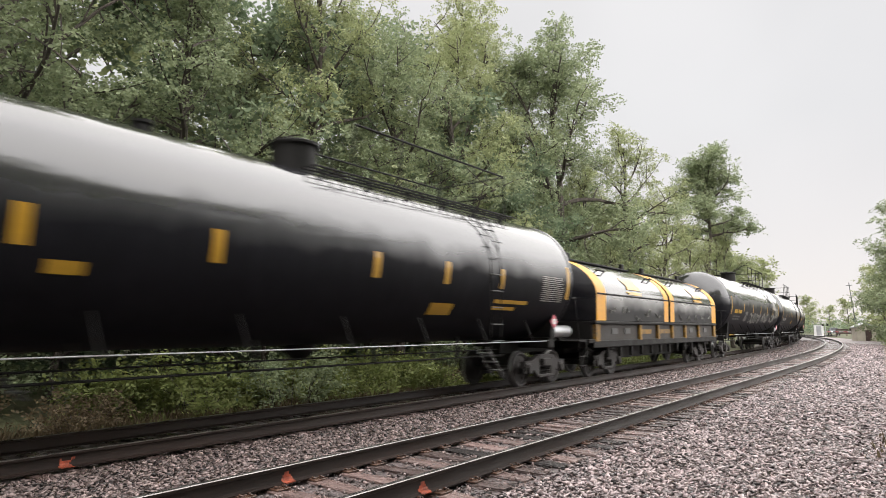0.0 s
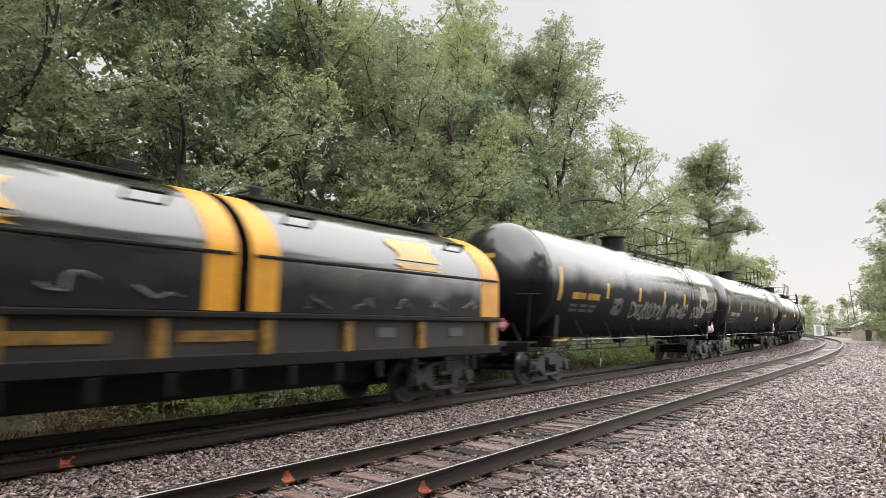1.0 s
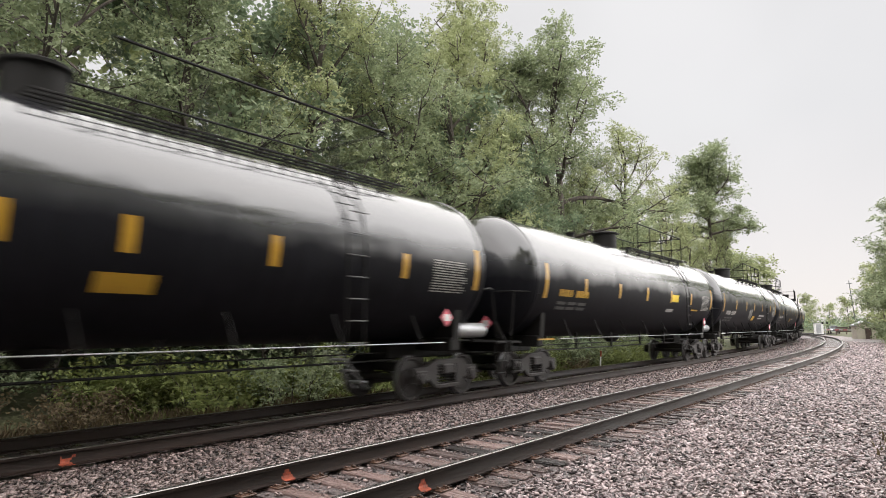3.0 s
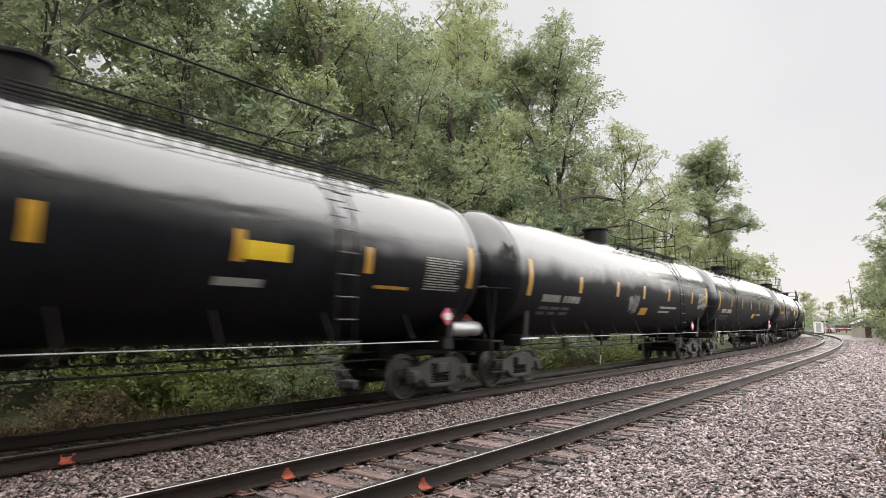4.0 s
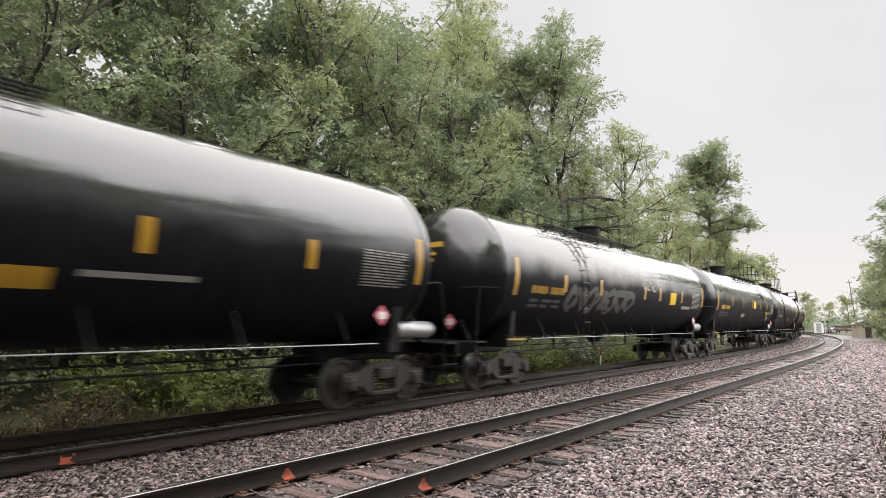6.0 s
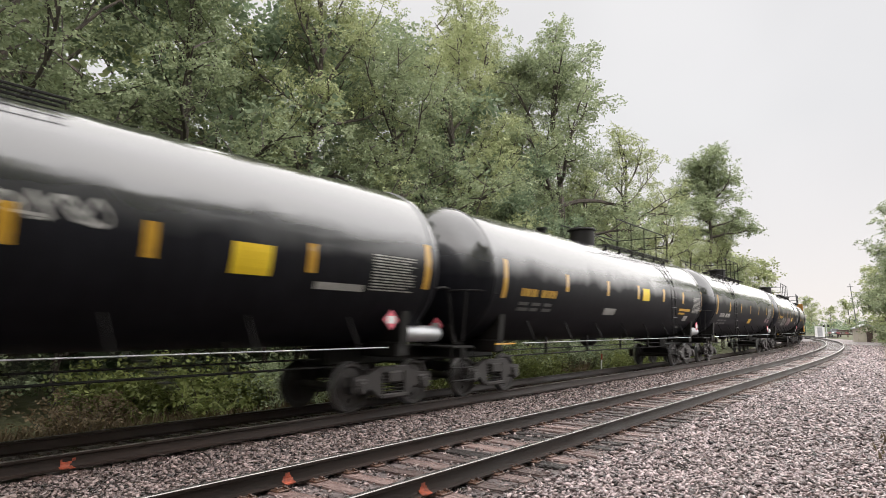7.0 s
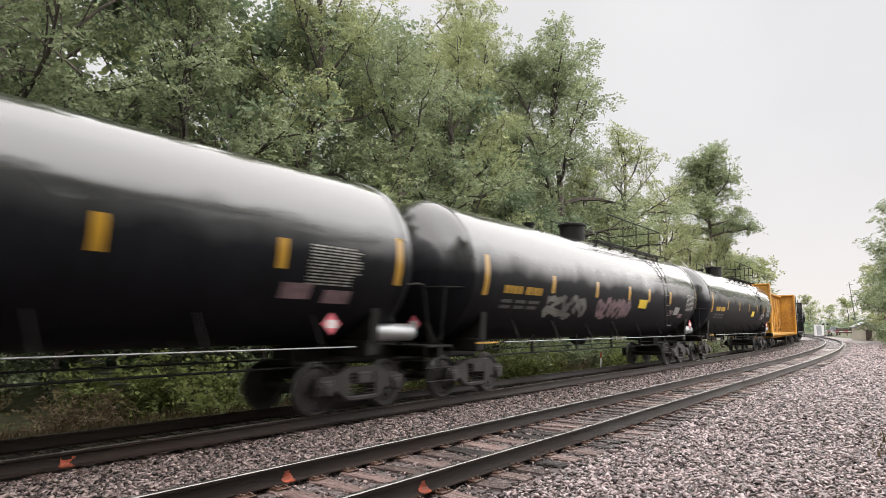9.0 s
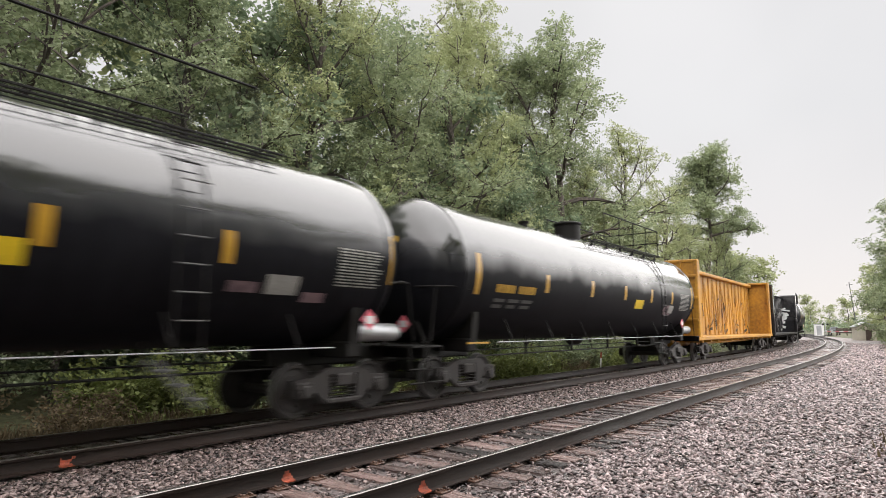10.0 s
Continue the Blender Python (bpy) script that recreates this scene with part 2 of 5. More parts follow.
def part(name, shape, material, parent=None, label="", smooth=False):
    """Links one shape as one mesh object, under a thing or a part."""
    me = bpy.data.meshes.new(name)
    me.from_pydata(shape.v, [], shape.f)
    for m in (material if isinstance(material, (list, tuple)) else (material,)):
        me.materials.append(m)
    if any(shape.m):
        me.polygons.foreach_set("material_index", shape.m)
    if smooth:
        me.polygons.foreach_set("use_smooth", [True] * len(me.polygons))
        me.set_sharp_from_angle(angle=radians(40))
    me.validate()
    ob = new(name, me)
    ob.parent = parent
    if label:
        ob["label"] = label
    return ob


def array_mesh(name, verts, faces, material):
    """A mesh from numpy arrays of vertices and equal-sided faces."""
    me = bpy.data.meshes.new(name)
    k = faces.shape[1]
    me.vertices.add(len(verts))
    me.vertices.foreach_set("co", np.ascontiguousarray(verts, dtype=np.float32).ravel())
    me.loops.add(faces.size)
    me.loops.foreach_set("vertex_index", np.ascontiguousarray(faces, dtype=np.int32).ravel())
    me.polygons.add(len(faces))
    me.polygons.foreach_set("loop_start", np.arange(0, faces.size, k, dtype=np.int32))
    me.update(calc_edges=True)
    me.materials.append(material)
    return me


# ---- the line of the railway: straight, then a long left-hand curve ----
BEND_AT, BEND_EASE, BEND, SPACING = 18.3, 20.0, 0.00211, 4.29
LINE_S = np.arange(-900, 2600, 0.5)
LINE_K = np.where(LINE_S > BEND_AT, np.clip((LINE_S - BEND_AT) / BEND_EASE, 0, 1) * BEND, 0) * np.clip((215 - LINE_S) / 30, 0, 1)
LINE_T = np.cumsum(LINE_K) * 0.5
LINE_X, LINE_Y = np.cumsum(-np.sin(LINE_T)) * 0.5, np.cumsum(np.cos(LINE_T)) * 0.5
LINE_X, LINE_Y = LINE_X - np.interp(0, LINE_S, LINE_X), LINE_Y - np.interp(0, LINE_S, LINE_Y)


def line(s, o=0.0, z=0.0):
    """The place s metres along the near track, o metres to its left; works on arrays too."""
    th = np.interp(s, LINE_S, LINE_T)
    return np.interp(s, LINE_S, LINE_X) - o * np.cos(th), np.interp(s, LINE_S, LINE_Y) - o * np.sin(th), z


def line_pose(s, o=0.0, z=0.0):
    x, y, _ = line(s, o)
    return pose(float(x), float(y), z, 0, 0, math.degrees(float(np.interp(s, LINE_S, LINE_T))))


def sheet(name, s_list, o_list, height, material, bumpy=0.0):
    """Ground in the railway's own coordinates; height(s, o) gives its level."""
    s_arr, o_arr = np.meshgrid(np.array(s_list, float), np.array(o_list, float), indexing="ij")
    x, y, _ = line(s_arr, o_arr)
    z = height(s_arr, o_arr)
    if bumpy:
        z = z + bumpy * (np.sin(s_arr * 1.7 + o_arr * 2.3) + np.sin(s_arr * 0.61 - o_arr * 1.1) + np.sin(s_arr * 3.9 + 1.3) * np.sin(o_arr * 4.7)) / 3
    ns, no = s_arr.shape
    i = (np.arange(ns - 1)[:, None] * no + np.arange(no - 1)[None, :]).ravel()
    faces = np.stack([i, i + 1, i + no + 1, i + no], 1)[:, ::-1]
    me = array_mesh(name, np.stack([x.ravel(), y.ravel(), z.ravel()], 1), faces, material)
    me.polygons.foreach_set("use_smooth", [True] * len(me.polygons))
    return new(name, me)


def grow(a, b, step, ratio=1.25):
    out = [a]
    while out[-1] < b:
        out.append(out[-1] + step)
        step *= ratio
    return out


def bed_level(s, o):
    """Top of the ballast: level round the tracks, a shallow cess beside them."""
    return np.interp(o, [-7.5, -4.2, -1.9, -1.3, 5.6, 6.3, 7.6, 9.0], [-0.5, -0.42, -0.33, -0.25, -0.25, -0.3, -0.75, -0.9]) + np.where(np.abs(o - 2.15) < 0.75, 0.06, 0)


def ground_level(s, o):
    return np.interp(o, [-40, -12, -7.5, -6, 7.2, 8.2, 12, 30], [0.4, -0.2, -0.53, -1.2, -1.2, -0.95, -0.7, 0.6])


far_s = [-v for v in grow(30, 800, 8)][::-1]
tagged(sheet("ground", far_s + list(np.arange(-28, 215, 1.5)) + grow(216, 2300, 8), [-v for v in grow(14, 1500, 3)][::-1] + list(np.arange(-13, 13.1, 0.5)) + grow(14, 380, 2),
             ground_level, M_GROUND, 0.06), "brown soil and patchy grass beside the railway line", "ground", kind="structure")
tagged(sheet("ballast", list(np.arange(-30, 60, 0.25)) + list(np.arange(60, 240, 1.5)), list(np.arange(-7.5, 9.01, 0.25)), bed_level, M_BED, 0.012),
       "grey and pinkish crushed stone ballast under both tracks", "ballast", kind="structure")


# ---- tracks ----
def rail_shape(o, s0, s1):
    prof = [(-0.075, -0.196), (0.075, -0.196), (0.075, -0.184), (0.02, -0.167), (0.009, -0.14), (0.009, -0.05), (0.035, -0.038), (0.036, -0.008),
            (0.028, 0.0), (-0.028, 0.0), (-0.036, -0.008), (-0.035, -0.038), (-0.009, -0.05), (-0.009, -0.14), (-0.02, -0.167), (-0.075, -0.184)]
    sh, k = Shape(), len(prof)
    ss = list(np.arange(s0, s1 + 0.1, 1.5))
    for s in ss:
        for po, pz in prof:
            x, y, _ = line(s, o + po)
            sh.v.append((float(x), float(y), pz))
    for i in range(len(ss) - 1):
        for j in range(k):
            sh.f.append((i * k + j, i * k + (j + 1) % k, (i + 1) * k + (j + 1) % k, (i + 1) * k + j))
            sh.m.append(1 if j in (7, 8, 9) else 0)
    return sh


def tie_mesh(seed):
    rnd = random.Random(seed)
    bm = bmesh.new()
    bmesh.ops.create_cube(bm, size=1.0)
    for v in bm.verts:
        v.co = Vector((v.co.x * 2.6, v.co.y * 0.225, v.co.z * 0.17 - 0.085))
    bmesh.ops.subdivide_edges(bm, edges=[e for e in bm.edges if abs(e.verts[0].co.x - e.verts[1].co.x) > 1], cuts=5)
    bmesh.ops.bevel(bm, geom=[e for e in bm.edges if e.is_manifold and e.calc_face_angle(0) > 0.5], offset=0.012, segments=1, affect="EDGES")
    for v in bm.verts:
        v.co += Vector((rnd.uniform(-0.03, 0.03), rnd.uniform(-0.016, 0.012), rnd.uniform(-0.014, 0.006)))
    me = bpy.data.meshes.new("tie")
    bm.to_mesh(me)
    bm.free()
    me.materials.append(M_TIE)
    return me


def plate_mesh():
    sh = Shape()
    sh.box((0, 0, 0.01), (0.36, 0.19, 0.02), 0.005)
    for sx in (-1, 1):
        sh.box((sx * 0.085, 0, 0.022), (0.02, 0.18, 0.016), 0.004)
        for sy in (-0.055, 0.055):
            sh.box((sx * 0.1, sy, 0.034), (0.045, 0.03, 0.022), 0.007)
        sh.box((sx * 0.15, 0.05 * sx, 0.026), (0.026, 0.026, 0.03), 0.007)
    me = bpy.data.meshes.new("tie_plate")
    me.from_pydata(sh.v, [], sh.f)
    me.materials.append(M_PLATE)
    return me


TIE_MESHES, PLATE_MESH = [tie_mesh(i) for i in range(6)], plate_mesh()


def build_track(o, label, near_end):
    track = tagged(new("railway_track"), label, "railway track", kind="structure")
    for side in (-0.7525, 0.7525):
        part("rail", rail_shape(o + side, -40, 240), (M_RAIL, M_RAILTOP if o < 1 else M_RAILSHADED), track, smooth=True)
    rnd = random.Random(int(o * 10) + 5)
    s, rest = -3.0, Shape()
    while s < 120:
        m = line_pose(s + rnd.uniform(-0.055, 0.055), o + rnd.uniform(-0.05, 0.05), -0.216) @ pose(0, 0, 0, 0, 0, rnd.uniform(-2.6, 2.6))
        if s < near_end:
            tie = new("tie", rnd.choice(TIE_MESHES))
            tie.parent, tie.matrix_basis = track, m
            if s < 26 and o < 1:
                for side in (-0.7525, 0.7525):
                    pl = new("tie_plate", PLATE_MESH)
                    pl.parent, pl.matrix_basis = tie, pose(-side, 0, 0.0)
        else:
            rest.add([m @ Vector(p) for p in ((-1.3, -0.11, 0), (1.3, -0.11, 0), (1.3, 0.11, 0), (-1.3, 0.11, 0), (-1.3, -0.11, -0.1), (1.3, -0.11, -0.1), (1.3, 0.11, -0.1), (-1.3, 0.11, -0.1))],
                     [(0, 1, 2, 3), (4, 5, 1, 0), (6, 7, 3, 2), (5, 6, 2, 1), (7, 4, 0, 3)])
        s += 0.497
    ob = part("far_ties", rest, M_TIE, track)
    ob["kind"] = "stuff"
    return track


near_track = build_track(0.0, "wet railway track with dark rusty rails on weathered ties", 62)
far_track = build_track(SPACING, "parallel railway track that the train runs on", 34)


def paint_mark(o, s, length):
    """Orange survey paint sprayed on the web and foot of a rail, ragged at its edges."""
    r = random.Random(int(o * 100))
    sh = Shape()
    p = [(-0.0135, -0.075), (-0.0135, -0.11), (-0.0135, -0.14), (-0.024, -0.163), (-0.079, -0.18), (-0.079, -0.192)]
    n = 9
    for i in range(len(p) - 1):
        lo, hi = r.randint(0, 2), n - r.randint(0, 2)
        for j in range(lo, hi):
            if i == 0 and r.random() < 0.6 or j in (lo, hi - 1) and r.random() < 0.4:
                continue
            q = []
            for (po, pz), ds in ((p[i], j), (p[i], j + 1), (p[i + 1], j + 1), (p[i + 1], j)):
                x, y, _ = line(s + length * ds / n, o + po)
                q.append((float(x), float(y), pz + 0.004))
            sh.add(q, [(0, 1, 2, 3)])
    return sh
for mark_o, mark_s in ((0.7525, 4.47), (-0.7525, 5.07), (SPACING - 0.7525, 3.24)):
    part("paint_mark", paint_mark(mark_o, mark_s, 0.2), M_ORANGE, near_track if mark_o < 1 else far_track, "orange survey paint on the rail")


# ---- loose ballast ----
def stones(name, patches, label, seed, mat):
    """Flat angular crushed stones strewn over stretches of (s0, s1, o0, o1, per square metre, size)."""
    rng = np.random.default_rng(seed)
    octa = np.array([(1, 0, 0), (0, 1, 0), (-1, 0, 0), (0, -1, 0), (0, 0, 1), (0, 0, -1)], float) * 0.62
    tris = np.array([(0, 1, 4), (1, 2, 4), (2, 3, 4), (3, 0, 4), (1, 0, 5), (2, 1, 5), (3, 2, 5), (0, 3, 5)])
    vs, fs, base = [], [], 0
    for s0, s1, o0, o1, dens, size in patches:
        n = int((s1 - s0) * (o1 - o0) * dens)
        s, o = rng.uniform(s0, s1, n), rng.uniform(o0, o1, n)
        sz = size * rng.uniform(0.55, 1.4, n)
        x, y, _ = line(s, o)
        z = bed_level(s, o) + sz * rng.uniform(-0.05, 0.4, n)
        c = octa[None] + rng.uniform(-0.3, 0.3, (n, 6, 3))
        c = c * (sz[:, None] * np.stack([rng.uniform(0.9, 1.7, n), rng.uniform(0.5, 1.0, n), rng.uniform(0.25, 0.6, n)], 1))[:, None, :]
        turn, tip, roll = rng.uniform(0, 6.283, n), rng.normal(0, 0.34, n), rng.normal(0, 0.34, n)
        ca, sa, cb, sb, cc, sc = np.cos(turn), np.sin(turn), np.cos(tip), np.sin(tip), np.cos(roll), np.sin(roll)
        r = np.stack([ca * cb, ca * sb * sc - sa * cc, ca * sb * cc + sa * sc, sa * cb, sa * sb * sc + ca * cc, sa * sb * cc - ca * sc, -sb, cb * sc, cb * cc], 1).reshape(n, 3, 3)
        c = np.einsum("nij,nkj->nki", r, c) + np.stack([x, y, z], 1)[:, None, :]
        vs.append(c.reshape(-1, 3))
        fs.append((tris[None] + (base + np.arange(n) * 6)[:, None, None]).reshape(-1, 3))
        base += n * 6
    ob = new(name, array_mesh(name, np.concatenate(vs), np.concatenate(fs), mat))
    return tagged(ob, label, "ballast stones", kind="stuff")


stones("ballast_stones", [(2.5, 12, -4.7, -1.35, 720, 0.056), (12, 24, -5.3, -1.35, 330, 0.064), (24, 46, -6.2, -1.35, 110, 0.075), (46, 90, -6.8, -1.35, 30, 0.1), (-8, 2.5, -7.3, -1.35, 170, 0.056), (2.5, 24, -7.3, -5.0, 170, 0.056)],
       "loose grey and pink crushed stone beside the track", 3, M_STONE)
stones("ballast_stones", [(1.5, 12, 1.3, 3.4, 720, 0.054), (12, 26, 1.3, 3.45, 330, 0.062), (26, 50, 1.2, 3.5, 110, 0.075), (50, 100, 1.2, 3.5, 24, 0.11), (-8, 1.5, 1.3, 3.4, 170, 0.054)],
       "loose crushed stone heaped between the two tracks, browned by brake dust", 4, M_STONE_RUST)
stones("ballast_stones", [(1.0, 16, -1.4, 1.3, 190, 0.046), (16, 30, -1.4, 1.3, 70, 0.055), (0, 16, 3.6, 5.0, 60, 0.05)],
       "crushed stone lying between the ties", 5, M_STONE_RUST)


# ---- trees and undergrowth ----
def leaf_array(tips, out, rng, per, leaf):
    """Sprays of small pointed leaves: one spray at each tip."""
    n = len(tips)
    d = out * 0.9 + rng.normal(0, 0.55, (n, 3)) + np.array((0, 0, -0.12))
    d /= np.linalg.norm(d, axis=1)[:, None] + 1e-9
    side = np.cross(d, rng.normal(0, 0.35, (n, 3)) + np.array((0, 0, 1.0)))
    side /= np.linalg.norm(side, axis=1)[:, None] + 1e-9
    up = np.cross(side, d)
    k = np.arange(per)
    sg = np.where(k % 2 == 0, 1.0, -1.0)[None, :, None]
    base = tips[:, None] + d[:, None] * (k * leaf * 0.42)[None, :, None]
    e = d[:, None] * 0.45 + side[:, None] * sg + up[:, None] * rng.uniform(-0.5, 0.25, (n, per, 1)) + rng.normal(0, 0.2, (n, per, 3))
    e *= (leaf * rng.uniform(0.7, 1.25, (n, per, 1))) / np.linalg.norm(e, axis=2)[:, :, None]
    w = np.cross(e, up[:, None] + rng.normal(0, 0.4, (n, per, 3)))
    w *= (leaf * 0.33) / (np.linalg.norm(w, axis=2)[:, :, None] + 1e-9)
    v = np.stack([base, base + e * 0.5 + w, base + e, base + e * 0.5 - w], 2).reshape(-1, 3)
    return v, np.arange(n * per * 4).reshape(-1, 4)


def grow_tree(seed, h, spread, first, limbs, subs, pads, sprays, per, leaf, mat, label, pad=0.62, steep=1.2, stem=0.86):
    """One tree at the origin: tapered trunk that divides into spreading limbs, leaves in layered pads round the twigs."""
    rng = np.random.default_rng(seed)
    tree = tagged(new("tree"), label, "tree")
    wood, tips, outs = Shape(), [], []
    n = 8
    lean = rng.normal(0, 0.035, 2)
    trunk = [Vector((lean[0] * h * i / n + math.sin(i * 1.3 + seed) * 0.01 * h, lean[1] * h * i / n + math.cos(i * 1.7 + seed) * 0.01 * h, h * stem * i / n)) for i in range(n + 1)]
    trunk[0].z = -0.9
    rad = [h * 0.013 * (1 - 0.75 * i / n) + 0.01 for i in range(n + 1)]
    rad[0] *= 1.4
    wood.tube(trunk, rad, 8)

    def leaf_pad(c, d, size):
        a, rr = rng.uniform(0, 6.283, sprays), np.sqrt(rng.uniform(0, 1, sprays)) * size
        off = np.stack([np.cos(a) * rr, np.sin(a) * rr, size * 0.42 * (1 - (rr / size) ** 2) - 0.2 * size + rng.normal(0, 0.1 * size, sprays)], 1)
        tips.append(np.array(c) + off)
        o = off * (0.9 / size) + np.array(d) * 0.35 + np.array((0, 0, -0.25))
        outs.append(o / (np.linalg.norm(o, axis=1)[:, None] + 1e-6))

    def bough(p, d, length, r, depth):
        k = 5 if depth == 0 else 3
        pts, q = [p], Vector(p)
        d = Vector(d).normalized()
        for j in range(k):
            d = (d + Vector(rng.normal(0, 0.15, 3)) + Vector((0, 0, 0.06))).normalized()
            q = q + d * length / k
            pts.append(q.copy())
        wood.tube(pts, [r * (1 - 0.8 * j / k) for j in range(k + 1)], 5 if depth == 0 else 3, False)

        def along(u):
            j = min(int(u * k), k - 1)
            return pts[j].lerp(pts[j + 1], u * k - j)
        if depth == 0:
            for i in range(subs):
                sd = (d * 0.65 + Vector(rng.normal(0, 0.6, 3)) * Vector((1, 1, 0.7)) + Vector((0, 0, 0.12))).normalized()
                bough(along(0.28 + 0.72 * (i + rng.uniform(0, 1)) / subs), sd, length * rng.uniform(0.25, 0.48), r * 0.4, 1)
        else:
            for i in range(pads):
                leaf_pad(along(0.35 + 0.7 * (i + rng.uniform(0.2, 0.8)) / pads) + Vector(rng.normal(0, 0.12 * pad, 3)), d, pad * rng.uniform(0.6, 1.25))

    for i in range(limbs):
        u = (i + 0.5) / limbs
        z = first + (1 - first) * u
        k = min(int(z * n), n - 1)
        p = trunk[k].lerp(trunk[k + 1], z * n - k)
        a = i * 2.4 + rng.uniform(-0.5, 0.5)
        rise = 0.05 + steep * u ** 1.3 + rng.uniform(-0.2, 0.2)
        length = spread * (0.72 + 0.3 * math.sin(math.pi * min(1, u + 0.15))) * rng.uniform(0.75, 1.15)
        bough(p, (math.cos(a) * math.cos(rise), math.sin(a) * math.cos(rise), math.sin(rise)), length, h * 0.006 * (1.2 - 0.5 * u), 0)
    v, f = leaf_array(np.concatenate(tips), np.concatenate(outs), rng, per, leaf)
    part("trunk", wood, M_BARK, tree)
    crown = new("crown", array_mesh("crown", v, f, mat))
    crown.parent = tree
    return tree


def level_at(x, y):
    """Ground level at a place of the plan, close to the curve's own coordinates."""
    i = int(np.argmin((LINE_X - x) ** 2 + (LINE_Y - y) ** 2))
    dx, dy = x - LINE_X[i], y - LINE_Y[i]
    o = -(dx * math.cos(LINE_T[i]) + dy * math.sin(LINE_T[i]))
    return float(ground_level(0.0, o))


L_DENSE, L_PALE, L_DARK = "tall leafy green tree at the wood's edge", "yellow-green locust tree with light feathery leaves", "dense dark green tree inside the wood"
TREES = {
    "tall": grow_tree(11, 17.0, 5.0, 0.10, 22, 8, 3, 10, 7, 0.135, M_LEAF, L_DENSE, pad=0.66),
    "broad": grow_tree(23, 15.0, 5.4, 0.10, 22, 8, 3, 10, 7, 0.135, M_LEAF, L_DENSE, pad=0.66, steep=1.1),
    "locust": grow_tree(37, 18.0, 4.6, 0.16, 20, 7, 3, 9, 7, 0.135, M_LEAFY, L_PALE, pad=0.6),
    "dark": grow_tree(41, 14.0, 4.8, 0.08, 14, 6, 3, 6, 6, 0.26, M_LEAFD, L_DARK, pad=0.8, steep=1.0),
    "airy": grow_tree(59, 26.0, 6.2, 0.4, 14, 8, 3, 12, 7, 0.185, M_LEAF, "tall open-crowned tree with bare limbs showing between leaves", pad=0.85, steep=1.3, stem=0.7),
    "round": grow_tree(67, 24.5, 4.9, 0.62, 18, 8, 3, 9, 6, 0.25, M_LEAF, "tall tree with a rounded crown above its neighbours", pad=0.85, steep=1.35, stem=0.8),
    "small": grow_tree(71, 8.0, 3.2, 0.06, 12, 6, 3, 7, 7, 0.14, M_LEAF, "young leafy tree in the undergrowth", pad=0.5),
    "lane": grow_tree(97, 15.0, 5.6, 0.05, 20, 8, 3, 9, 6, 0.27, M_LEAF, "full leafy tree leaning over the gravel path", pad=0.9, steep=1.1),
    "far": grow_tree(83, 15.0, 5.0, 0.08, 11, 5, 3, 4, 5, 0.5, M_LEAFY, "leafy tree standing far down the line", pad=1.1, steep=1.1),
}
used = set()


def plant(kind, x, y, size=1.0, turn=0.0):
    z = level_at(x, y)
    m = pose(x, y, z, 0, 0, turn)
    ob = TREES[kind]
    if kind in used:
        ob = copy_thing(ob, m)
    used.add(kind)
    ob.matrix_basis = m @ Matrix.Scale(size, 4)
    return ob


